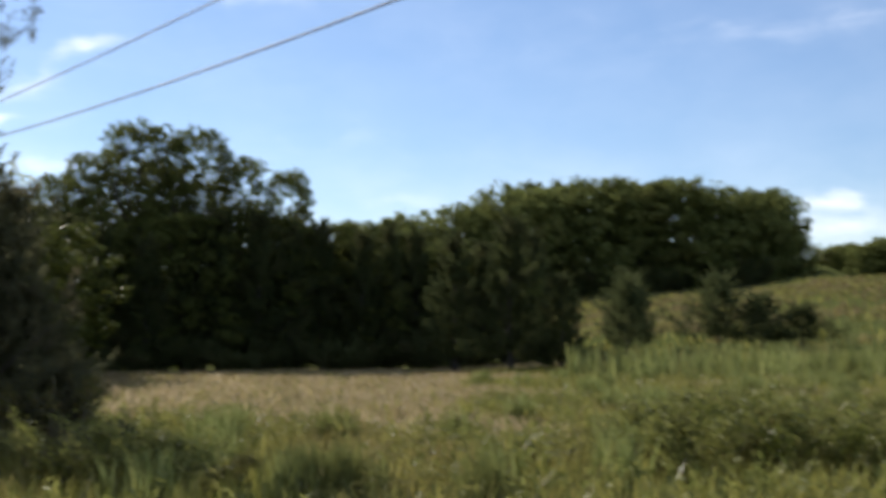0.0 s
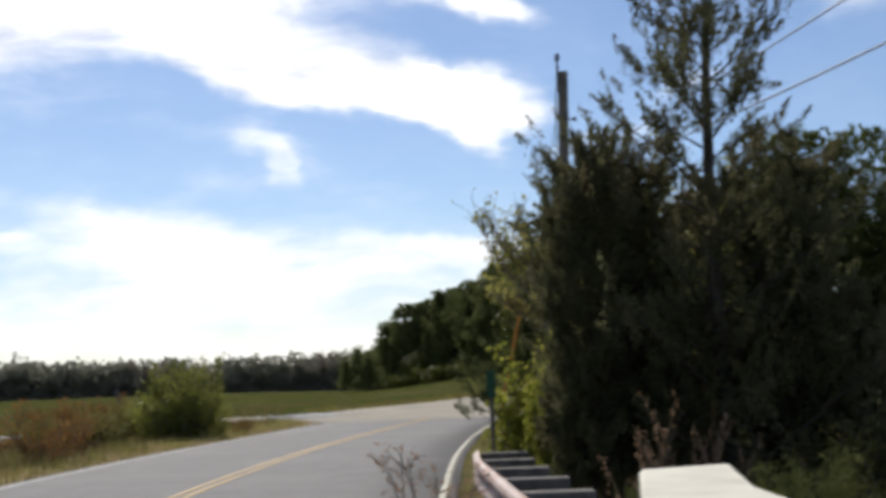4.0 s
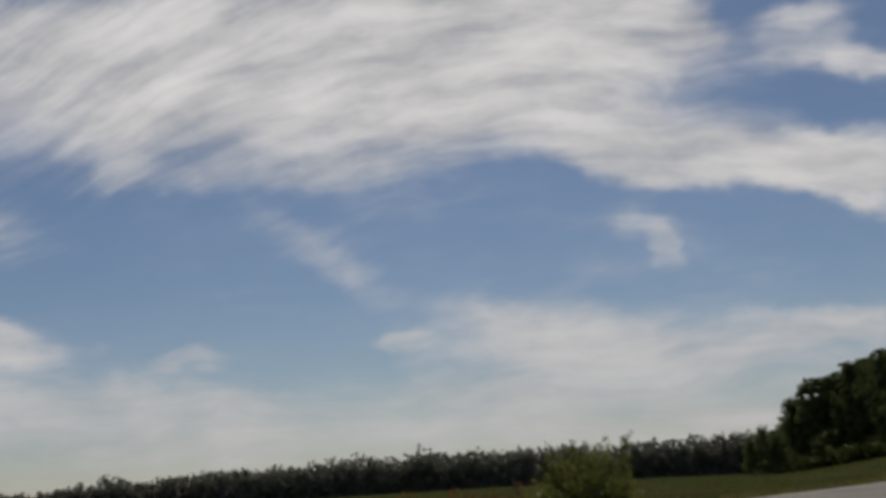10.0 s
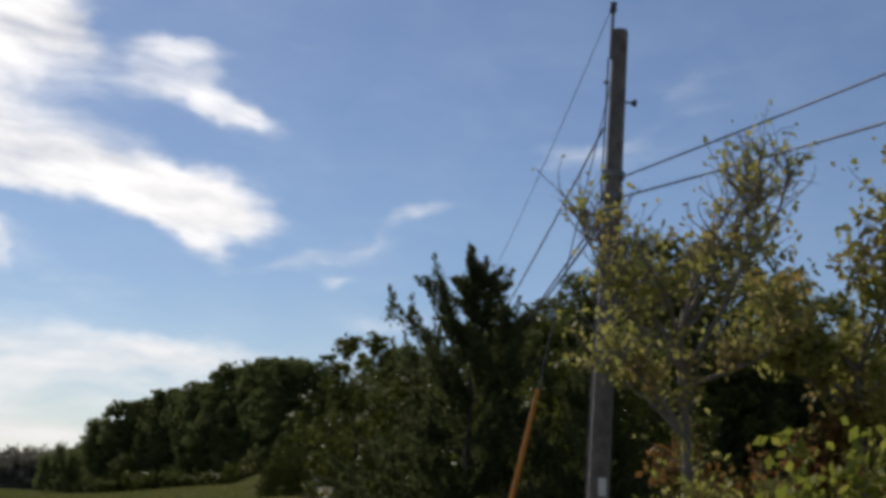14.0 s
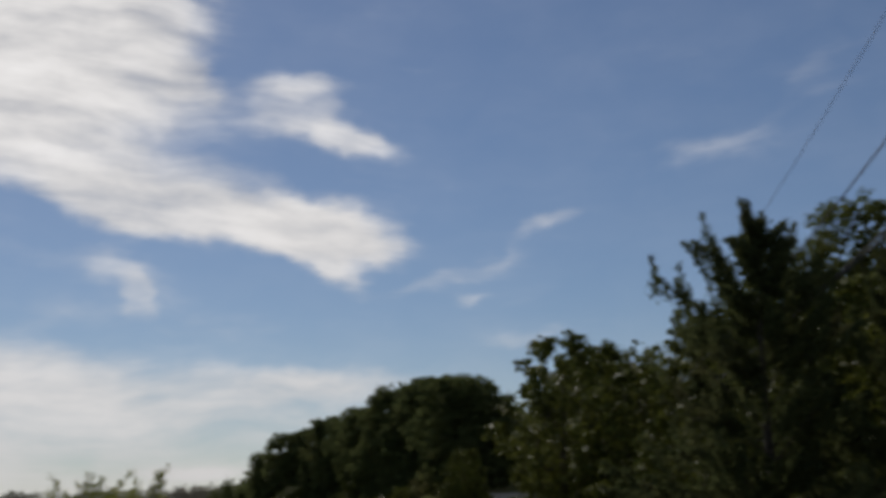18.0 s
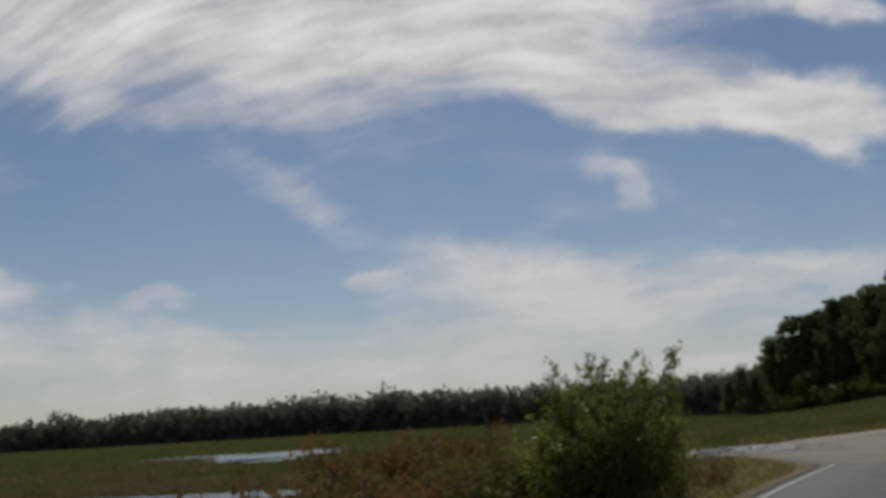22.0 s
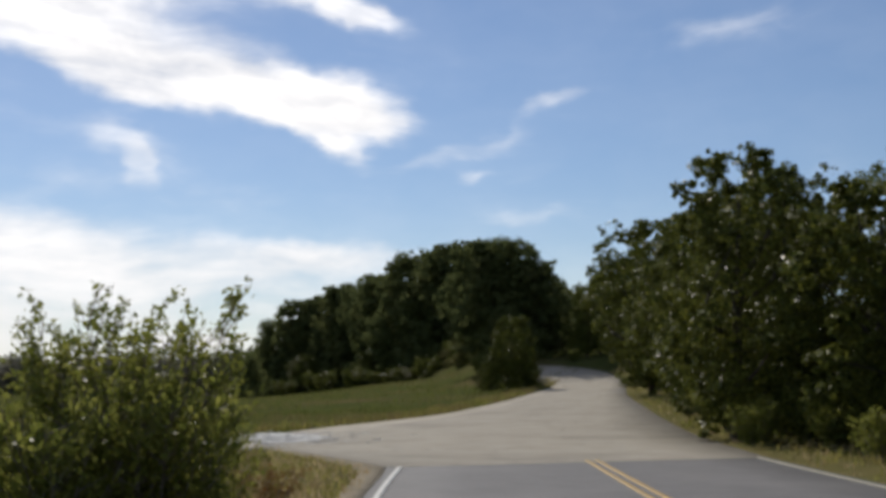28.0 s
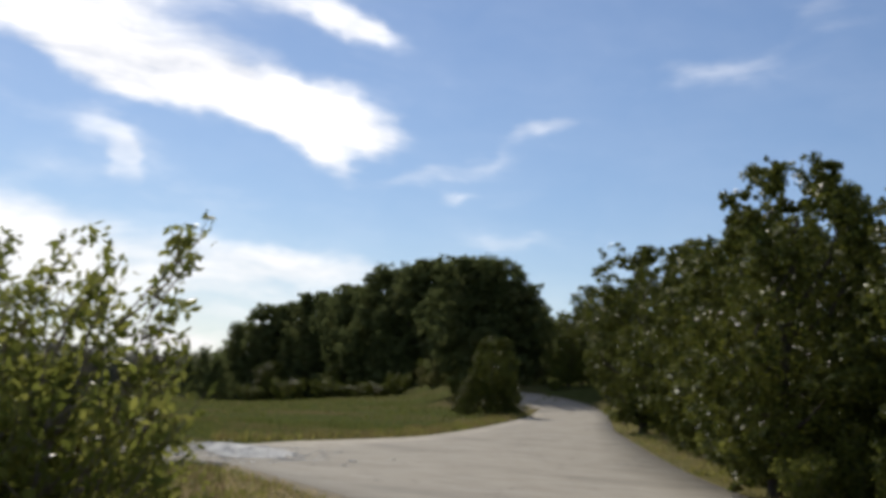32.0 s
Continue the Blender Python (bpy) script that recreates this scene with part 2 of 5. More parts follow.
sun = new("sun", bpy.data.lights.new("sun", "SUN"))
sun.data.energy, sun.data.angle, sun.data.color = 3.0, radians(0.6), (1.0, 0.95, 0.86)
sa, se = radians(SUN_AZ), radians(SUN_EL)
sun.matrix_world = look((0, 0, 60), Vector((0, 0, 60)) - Vector((math.sin(sa) * math.cos(se), math.cos(sa) * math.cos(se), math.sin(se))))


# ---- materials ----
def material(name):
    m = bpy.data.materials.new(name)
    m.use_nodes = True
    return m, m.node_tree, m.node_tree.nodes["Principled BSDF"]


def mix_colours(nt, fac, a, b):
    n = nt.nodes.new("ShaderNodeMix")
    n.data_type = "RGBA"
    nt.links.new(fac, n.inputs[0])
    for i, c in ((6, a), (7, b)):
        if isinstance(c, tuple):
            n.inputs[i].default_value = (*c, 1)
        else:
            nt.links.new(c, n.inputs[i])
    return n.outputs[2]


def noise_fac(nt, scale, detail=4, rough=0.6, low=0.35, high=0.65, stretch=None, space="Object"):
    tc = nt.nodes.new("ShaderNodeTexCoord")
    n = nt.nodes.new("ShaderNodeTexNoise")
    n.inputs["Scale"].default_value, n.inputs["Detail"].default_value, n.inputs["Roughness"].default_value = scale, detail, rough
    src = tc.outputs[space]
    if stretch:
        m = nt.nodes.new("ShaderNodeMapping")
        m.inputs["Scale"].default_value = stretch
        nt.links.new(src, m.inputs["Vector"])
        src = m.outputs[0]
    nt.links.new(src, n.inputs["Vector"])
    r = nt.nodes.new("ShaderNodeMapRange")
    r.inputs["From Min"].default_value, r.inputs["From Max"].default_value = low, high
    nt.links.new(n.outputs["Fac"], r.inputs["Value"])
    return r.outputs[0]


def add_bump(nt, bsdf, fac, strength, distance):
    b = nt.nodes.new("ShaderNodeBump")
    b.inputs["Strength"].default_value, b.inputs["Distance"].default_value = strength, distance
    nt.links.new(fac, b.inputs["Height"])
    nt.links.new(b.outputs[0], bsdf.inputs["Normal"])


def surface(name, a, b, scale=3.0, rough=0.8, fine=40.0, bump=0.3, depth=0.01, c=None, big=0.3, metal=0.0, gloss=0.3):
    m, nt, bsdf = material(name)
    col = mix_colours(nt, noise_fac(nt, scale), a, b)
    if c:
        col = mix_colours(nt, noise_fac(nt, big, low=0.5, high=0.7), col, c)
    nt.links.new(col, bsdf.inputs["Base Color"])
    bsdf.inputs["Roughness"].default_value, bsdf.inputs["Metallic"].default_value = rough, metal
    bsdf.inputs["Specular IOR Level"].default_value = gloss
    add_bump(nt, bsdf, noise_fac(nt, fine, 3), bump, depth)
    return m


def leaf_mat(name, a, b, c, through=0.35, rough=0.55, patch=0.6, gloss=0.05):
    """Leaves: two tints leaf by leaf, a third in patches, part of the light passing through."""
    m, nt, bsdf = material(name)
    geo = nt.nodes.new("ShaderNodeNewGeometry")
    col = mix_colours(nt, geo.outputs["Random Per Island"], a, b)
    col = mix_colours(nt, noise_fac(nt, patch, 2, low=0.5, high=0.68), col, c)
    nt.links.new(col, bsdf.inputs["Base Color"])
    bsdf.inputs["Roughness"].default_value = rough
    bsdf.inputs["Specular IOR Level"].default_value = gloss
    tr = nt.nodes.new("ShaderNodeBsdfTranslucent")
    nt.links.new(col, tr.inputs["Color"])
    mx = nt.nodes.new("ShaderNodeMixShader")
    mx.inputs[0].default_value = through
    nt.links.new(bsdf.outputs[0], mx.inputs[1])
    nt.links.new(tr.outputs[0], mx.inputs[2])
    nt.links.new(mx.outputs[0], nt.nodes["Material Output"].inputs["Surface"])
    return m


M_GROUND = surface("meadow_soil", (0.066, 0.08, 0.025), (0.092, 0.097, 0.035), 0.8, 0.95, 14, 0.6, 0.06, c=(0.14, 0.105, 0.055), big=0.05, gloss=0.0)
M_OLD = surface("old_asphalt", (0.305, 0.27, 0.218), (0.365, 0.328, 0.268), 0.9, 0.92, 60, 0.3, 0.006, c=(0.25, 0.225, 0.186), big=0.22, gloss=0.1)
M_NEW = surface("dark_asphalt", (0.118, 0.112, 0.112), (0.142, 0.135, 0.134), 1.6, 0.85, 70, 0.35, 0.005, c=(0.16, 0.152, 0.148), big=0.3)
M_WHITE = surface("white_road_paint", (0.5, 0.49, 0.46), (0.3, 0.295, 0.28), 7, 0.7, 60, 0.3, 0.003)
M_EDGE = surface("worn_cream_road_paint", (0.48, 0.44, 0.34), (0.32, 0.30, 0.24), 6, 0.75, 60, 0.3, 0.003)
M_YELLOW = surface("yellow_road_paint", (0.52, 0.31, 0.07), (0.34, 0.235, 0.09), 9, 0.7, 60, 0.3, 0.003)
M_SAND = surface("sandy_verge", (0.15, 0.125, 0.065), (0.10, 0.095, 0.04), 1.6, 0.95, 30, 0.6, 0.03, c=(0.21, 0.18, 0.12), big=0.5, gloss=0.0)
M_TURF = surface("grassy_verge_soil", (0.13, 0.12, 0.045), (0.17, 0.14, 0.065), 1.6, 0.95, 30, 0.6, 0.03, c=(0.11, 0.12, 0.04), big=0.5, gloss=0.0)
M_GRAVEL = surface("pale_gravel", (0.6, 0.58, 0.54), (0.75, 0.73, 0.69), 5, 0.9, 40, 0.8, 0.03)
M_BARK = surface("grey_brown_bark", (0.055, 0.045, 0.036), (0.11, 0.09, 0.07), 12, 0.9, 30, 0.8, 0.02)
M_TWIG = surface("pale_twig_bark", (0.16, 0.13, 0.10), (0.26, 0.22, 0.18), 12, 0.85, 30, 0.5, 0.01)
M_PLUME = surface("dry_weed_stalk", (0.2, 0.13, 0.09), (0.27, 0.18, 0.12), 12, 0.85, 30, 0.5, 0.01)
M_POLE = surface("weathered_pole_wood", (0.22, 0.19, 0.165), (0.13, 0.11, 0.095), 6, 0.85, 40, 0.5, 0.01)
M_STRAND = surface("bare_cable_strand", (0.16, 0.16, 0.19), (0.11, 0.11, 0.13), 20, 0.6, 60, 0.3, 0.003, gloss=0.3)
M_WIRE = surface("dull_cable_sheath", (0.06, 0.06, 0.075), (0.09, 0.09, 0.11), 8, 0.7, 60, 0.1, 0.002)
M_STEEL = surface("galvanised_steel", (0.15, 0.15, 0.15), (0.2, 0.2, 0.2), 8, 0.6, 60, 0.1, 0.002, metal=0.3)
M_RAIL = surface("rusty_rail_steel", (0.36, 0.24, 0.21), (0.48, 0.38, 0.34), 3, 0.65, 40, 0.2, 0.004, c=(0.30, 0.13, 0.09), big=1.5)
M_TIMBER = surface("dark_timber", (0.10, 0.09, 0.082), (0.17, 0.155, 0.14), 7, 0.9, 40, 0.5, 0.01)
M_CONCRETE = surface("cream_concrete", (0.70, 0.66, 0.55), (0.62, 0.58, 0.48), 3, 0.85, 50, 0.3, 0.004, c=(0.5, 0.46, 0.38), big=1.2)
M_LIME = surface("white_painted_concrete", (0.82, 0.81, 0.78), (0.74, 0.72, 0.68), 4, 0.8, 50, 0.25, 0.004, c=(0.62, 0.59, 0.54), big=1.5)
M_GUARD = surface("orange_guy_guard", (0.58, 0.22, 0.025), (0.46, 0.165, 0.02), 5, 0.5, 30, 0.1, 0.002)
M_GREEN = surface("green_reflector_plate", (0.012, 0.07, 0.035), (0.02, 0.09, 0.045), 5, 0.4, 30, 0.05, 0.002)


def crack(mat, scale, width, colour):
    """Meandering tar-dark cracks over a paved surface."""
    nt = mat.node_tree
    bsdf = nt.nodes["Principled BSDF"]
    tc = nt.nodes.new("ShaderNodeTexCoord")
    n = nt.nodes.new("ShaderNodeTexNoise")
    n.inputs["Scale"].default_value, n.inputs["Detail"].default_value = 0.7, 4
    nt.links.new(tc.outputs["Object"], n.inputs["Vector"])
    add = nt.nodes.new("ShaderNodeVectorMath")
    add.operation = "MULTIPLY_ADD"
    add.inputs[1].default_value = (3.0, 3.0, 0)
    nt.links.new(n.outputs["Color"], add.inputs[0])
    nt.links.new(tc.outputs["Object"], add.inputs[2])
    v = nt.nodes.new("ShaderNodeTexVoronoi")
    v.feature = "DISTANCE_TO_EDGE"
    v.inputs["Scale"].default_value = scale
    nt.links.new(add.outputs[0], v.inputs["Vector"])
    r = nt.nodes.new("ShaderNodeMapRange")
    r.inputs["From Min"].default_value, r.inputs["From Max"].default_value = width * 0.4, width
    r.inputs["To Min"].default_value, r.inputs["To Max"].default_value = 0.34, 0.0
    nt.links.new(v.outputs["Distance"], r.inputs["Value"])
    was = bsdf.inputs["Base Color"].links[0].from_socket
    nt.links.new(mix_colours(nt, r.outputs[0], was, colour), bsdf.inputs["Base Color"])


crack(M_OLD, 0.14, 0.012, (0.12, 0.11, 0.1))
M_WATER, _nt, _b = material("still_marsh_water")
_b.inputs["Base Color"].default_value = (0.05, 0.055, 0.05, 1)
_b.inputs["Roughness"].default_value = 0.22
_b.inputs["IOR"].default_value = 1.33
add_bump(_nt, _b, noise_fac(_nt, 2.5, 3), 0.5, 0.04)

L_OAK = leaf_mat("oak_leaves", (0.04, 0.056, 0.012), (0.21, 0.215, 0.042), (0.085, 0.09, 0.02), 0.32, 0.4, 0.6, 0.1)
L_FIELD = leaf_mat("field_wood_leaves", (0.085, 0.105, 0.027), (0.16, 0.17, 0.048), (0.11, 0.11, 0.033), 0.48, 0.55, 0.6, 0.04)
L_FAR = leaf_mat("far_leaves", (0.115, 0.132, 0.05), (0.15, 0.168, 0.066), (0.14, 0.132, 0.055), 0.5, 0.8, 0.08, 0.0)
L_RIDGE = leaf_mat("ridge_wood_leaves", (0.14, 0.16, 0.05), (0.2, 0.215, 0.072), (0.165, 0.16, 0.055), 0.42, 0.7, 0.12, 0.0)
# Leaf tints greyed and lightened: the air's haze is put into the colour.
L_HAZE = leaf_mat("haze_paled_leaves", (0.25, 0.25, 0.2), (0.29, 0.285, 0.225), (0.28, 0.24, 0.2), 0.6, 0.9, 0.03, 0.0)
L_CEDAR = leaf_mat("cedar_sprays", (0.1, 0.1, 0.055), (0.145, 0.14, 0.07), (0.14, 0.115, 0.067), 0.5, 0.75, 0.6, 0.0)
L_YELLOW = leaf_mat("yellowing_leaves", (0.25, 0.265, 0.052), (0.44, 0.39, 0.13), (0.36, 0.24, 0.09), 0.5, 0.5, 0.8)
L_VINE = leaf_mat("sunlit_vine_leaves", (0.18, 0.205, 0.03), (0.3, 0.29, 0.052), (0.15, 0.165, 0.028), 0.5, 0.5, 0.8)
L_RUST = leaf_mat("rust_red_leaves", (0.23, 0.095, 0.035), (0.16, 0.115, 0.038), (0.125, 0.14, 0.034), 0.45, 0.6, 0.9, 0.03)
L_SCRUB = leaf_mat("autumn_scrub_leaves", (0.13, 0.145, 0.04), (0.22, 0.15, 0.055), (0.15, 0.165, 0.045), 0.45, 0.6, 0.7, 0.03)
L_BUSH = leaf_mat("willow_leaves", (0.15, 0.172, 0.032), (0.285, 0.278, 0.066), (0.115, 0.132, 0.025), 0.55, 0.42, 1.2, 0.12)
L_GRASS = leaf_mat("green_grass_blades", (0.08, 0.093, 0.018), (0.36, 0.33, 0.085), (0.26, 0.2, 0.075), 0.48, 0.36, 0.22, 0.4)
L_DRY = leaf_mat("dry_grass_blades", (0.3, 0.215, 0.105), (0.56, 0.45, 0.28), (0.24, 0.18, 0.08), 0.5, 0.7, 0.7)
L_REED = leaf_mat("reed_blades", (0.12, 0.15, 0.04), (0.34, 0.35, 0.13), (0.17, 0.175, 0.055), 0.45, 0.5, 0.3)
L_MEADOW = leaf_mat("meadow_blades", (0.105, 0.125, 0.033), (0.148, 0.155, 0.045), (0.20, 0.165, 0.075), 0.45, 0.85, 0.14, 0.0)
L_SAGE = leaf_mat("dull_sage_sprays", (0.25, 0.25, 0.06), (0.46, 0.42, 0.14), (0.36, 0.27, 0.1), 0.5, 0.7, 0.9)
L_WEED = leaf_mat("field_weed_leaves", (0.125, 0.14, 0.035), (0.25, 0.24, 0.07), (0.19, 0.15, 0.06), 0.45, 0.5, 0.35, 0.1)
L_SEDGE = leaf_mat("brown_sedge_blades", (0.17, 0.125, 0.06), (0.24, 0.18, 0.095), (0.15, 0.135, 0.05), 0.4, 0.8, 0.3, 0.0)
L_PINE = leaf_mat("dark_evergreen_sprays", (0.07, 0.084, 0.034), (0.108, 0.118, 0.048), (0.098, 0.093, 0.043), 0.45, 0.75, 0.5, 0.0)
L_PLUME = leaf_mat("pink_brown_grass_plumes", (0.24, 0.15, 0.09), (0.32, 0.215, 0.14), (0.2, 0.12, 0.08), 0.45, 0.8, 1.0)


# ---- mesh tools ----
def mesh_of(name, verts, quads=None, tris=None, smooth=False):
    me = bpy.data.meshes.new(name)
    verts = np.asarray(verts, np.float32).reshape(-1, 3)
    loops, starts, n = [], [], 0
    for f, k in ((quads, 4), (tris, 3)):
        if f is None or len(f) == 0:
            continue
        f = np.asarray(f, np.int32).reshape(-1, k)
        loops.append(f.ravel())
        starts.append(n + np.arange(len(f), dtype=np.int32) * k)
        n += f.size
    loops, starts = np.concatenate(loops), np.concatenate(starts)
    me.vertices.add(len(verts))
    me.vertices.foreach_set("co", verts.ravel())
    me.loops.add(len(loops))
    me.loops.foreach_set("vertex_index", loops)
    me.polygons.add(len(starts))
    me.polygons.foreach_set("loop_start", starts)
    if smooth:
        me.polygons.foreach_set("use_smooth", np.ones(len(starts), bool))
    me.update(calc_edges=True)
    me.validate()
    return me


def part(name, me, mat, parent=None, label=""):
    if isinstance(me, bmesh.types.BMesh):
        bm, me = me, bpy.data.meshes.new(name)
        bm.to_mesh(me)
        bm.free()
    if not me.materials:
        me.materials.append(mat)
    ob = new(name, me)
    if parent:
        ob.parent = parent
    return tagged(ob, label)


def root(name, x, y, z=0.0, label="", category="", group="", kind=""):
    ob = new(name)
    ob.empty_display_size = 0.2
    ob.location = (x, y, z)
    return tagged(ob, label, category, group, kind)


def tube(points, radii, sides=7):
    """Vertices and quads of a tapered tube along points."""
    pts, radii = np.asarray(points, float), np.asarray(radii, float)
    way = np.gradient(pts, axis=0)
    way /= np.linalg.norm(way, axis=1, keepdims=True) + 1e-9
    side = np.cross(way, (0.31, 0.83, 0.46))
    side /= np.linalg.norm(side, axis=1, keepdims=True) + 1e-9
    over = np.cross(way, side)
    a = np.linspace(0, 2 * np.pi, sides, endpoint=False)
    ring = pts[:, None] + radii[:, None, None] * (np.cos(a)[None, :, None] * side[:, None] + np.sin(a)[None, :, None] * over[:, None])
    n = len(pts)
    i, j = np.meshgrid(np.arange(n - 1), np.arange(sides), indexing="ij")
    k = (j + 1) % sides
    quads = np.stack([i * sides + j, i * sides + k, (i + 1) * sides + k, (i + 1) * sides + j], -1).reshape(-1, 4)
    return ring.reshape(-1, 3), quads


def tubes_mesh(name, many, sides=6):
    vs, qs, n = [], [], 0
    for p, r in many:
        v, q = tube(p, r, sides)
        vs.append(v)
        qs.append(q + n)
        n += len(v)
    return mesh_of(name, np.concatenate(vs), quads=np.concatenate(qs), smooth=True)


def leaves(name, rng, centres, size, slim=0.5, lift=None, jitter=1.0, face=None):
    """Diamond leaves, folded along the rib, turned at random; lift is a way that their tips follow, face a way that their blades look."""
    n = len(centres)
    tip = rng.normal(size=(n, 3)) * jitter
    if lift is not None:
        tip = tip + lift
    tip /= np.linalg.norm(tip, axis=1, keepdims=True) + 1e-9
    across = np.cross(tip, rng.normal(size=(n, 3)) if face is None else face + rng.normal(size=(n, 3)) * 0.4)
    across /= np.linalg.norm(across, axis=1, keepdims=True) + 1e-9
    s = (size * rng.uniform(0.6, 1.35, n))[:, None]
    c = np.asarray(centres)
    v = np.stack([c - tip * s * 0.5, c + across * s * slim * 0.5 + tip * s * 0.05, c + tip * s * 0.55, c - across * s * slim * 0.5 + tip * s * 0.05], 1)
    q = np.arange(n * 4, dtype=np.int32).reshape(-1, 4)
    return mesh_of(name, v.reshape(-1, 3), quads=q)


def clump_points(rng, centre, radius, n, squash=0.8):
    """Leaf places of one clump: sprays gathered on an uneven shell."""
    m = max(5, n // 26)
    d = rng.normal(size=(m, 3))
    d /= np.linalg.norm(d, axis=1, keepdims=True)
    core = d * (radius * rng.uniform(0.25, 0.9, m) ** 0.5)[:, None]
    spread = radius * rng.uniform(0.12, 0.38, m)
    pick = rng.integers(0, m, n)
    ball = rng.normal(size=(n, 3))
    ball *= (rng.uniform(0, 1, n) ** 0.4 / np.linalg.norm(ball, axis=1))[:, None]
    p = core[pick] + ball * spread[pick][:, None]
    return np.asarray(centre) + p * (1, 1, squash)


def box_mesh(name, x0, x1, y0, y1, z0, z1, bevel=0.0):
    bm = bmesh.new()
    bmesh.ops.create_cube(bm, size=1)
    for v in bm.verts:
        v.co = (x0 + (v.co.x + 0.5) * (x1 - x0), y0 + (v.co.y + 0.5) * (y1 - y0), z0 + (v.co.z + 0.5) * (z1 - z0))
    if bevel:
        bmesh.ops.bevel(bm, geom=bm.edges[:], offset=bevel, segments=2, affect="EDGES", profile=0.5)
    me = bpy.data.meshes.new(name)
    bm.to_mesh(me)
    bm.free()
    return me


# ---- the lie of the land ----
def step(a, b, v):
    t = np.clip((v - a) / (b - a), 0, 1)
    return t * t * (3 - 2 * t)


def height(x, y):
    """Ground height: the road climbs ahead, the east field climbs to a wooded ridge, the marsh is level."""
    x, y = np.asarray(x, float), np.asarray(y, float)
    climb = (0.034 * (np.clip(y, 80, 210) - 80) + 0.115 * (np.clip(y, 142, 162) - 142) * step(1, 11, x) * (1 - step(32, 60, x))) * step(-28, 24, x) * (1 - step(420, 600, y))
    way = np.degrees(np.arctan2(x, np.maximum(y, 1e-3)))
    s = 0.53 * x + 0.85 * y
    east = np.interp(way, [30, 40, 43.9, 48], [0.036, 0.053, 0.074, 0.083]) * np.clip(s - 50, 0, np.interp(way, [42.8, 43.9], [230, 108])) * step(24, 34, way) * step(0, 20, s - 50)
    far_left = 0.9 * step(170, 330, y) * step(-20, -80, x)
    return climb + east + far_left


def hz(x, y):
    return float(height(x, y))


def axis_of(*runs):
    return np.concatenate([np.arange(a, b, s) for a, b, s in runs])


gx = axis_of((-1600, -200, 140), (-200, -60, 20), (-60, 80, 2.5), (80, 240, 12), (240, 1700, 146))
gy = axis_of((-600, -40, 80), (-40, 230, 3), (230, 500, 15), (500, 2400, 190))
GX, GY = np.meshgrid(gx, gy)
rough_z = np.random.default_rng(5).normal(0, 0.02, GX.shape)
gverts = np.stack([GX, GY, height(GX, GY) + rough_z - 0.03], -1).reshape(-1, 3)
i, j = np.meshgrid(np.arange(len(gy) - 1), np.arange(len(gx) - 1), indexing="ij")
w_ = len(gx)
gq = np.stack([i * w_ + j, i * w_ + j + 1, (i + 1) * w_ + j + 1, (i + 1) * w_ + j], -1).reshape(-1, 4)
tagged(part("ground", mesh_of("ground", gverts, quads=gq, smooth=True), M_GROUND), "uneven meadow and marsh soil under grass", "ground", kind="structure")


def along(pts, n):
    """Points evenly spread along a smooth line through pts."""
    p = np.asarray(pts, float)
    d = np.r_[0, np.cumsum(np.linalg.norm(np.diff(p, axis=0), axis=1))]
    s = np.linspace(0, d[-1], n)
    q = np.stack([np.interp(s, d, p[:, k]) for k in range(2)], -1)
    for _ in range(6):
        q[1:-1] = (q[:-2] + 2 * q[1:-1] + q[2:]) / 4
    return q


def strip(name, left, right, lift, mat, n=60, depth=0.12, cross=6):
    """A slab between two edges, following the ground."""
    a, b = along(left, n), along(right, n)
    t = np.linspace(0, 1, cross)
    top = a[:, None] * (1 - t)[None, :, None] + b[:, None] * t[None, :, None]
    z = height(top[..., 0], top[..., 1]) + lift
    v = np.concatenate([np.concatenate([top, z[..., None]], -1), np.concatenate([top[:, [0, -1]], z[:, [0, -1], None] - depth], -1)], 1)
    m = cross + 2
    i = np.arange(n - 1)
    q = []
    for k in range(cross - 1):
        q.append(np.stack([i * m + k, i * m + k + 1, (i + 1) * m + k + 1, (i + 1) * m + k], -1))
    q.append(np.stack([i * m + cross, i * m, (i + 1) * m, (i + 1) * m + cross], -1))
    q.append(np.stack([i * m + cross - 1, i * m + cross + 1, (i + 1) * m + cross + 1, (i + 1) * m + cross - 1], -1))
    return part(name, mesh_of(name, v.reshape(-1, 3), quads=np.concatenate(q)), mat)


def line(name, pts, width, lift, mat, n=40):
    p = along(pts, n)
    way = np.gradient(p, axis=0)
    way /= np.linalg.norm(way, axis=1, keepdims=True)
    side = np.stack([way[:, 1], -way[:, 0]], -1) * width / 2
    return strip(name, p - side, p + side, lift, mat, n, 0.004, 2)


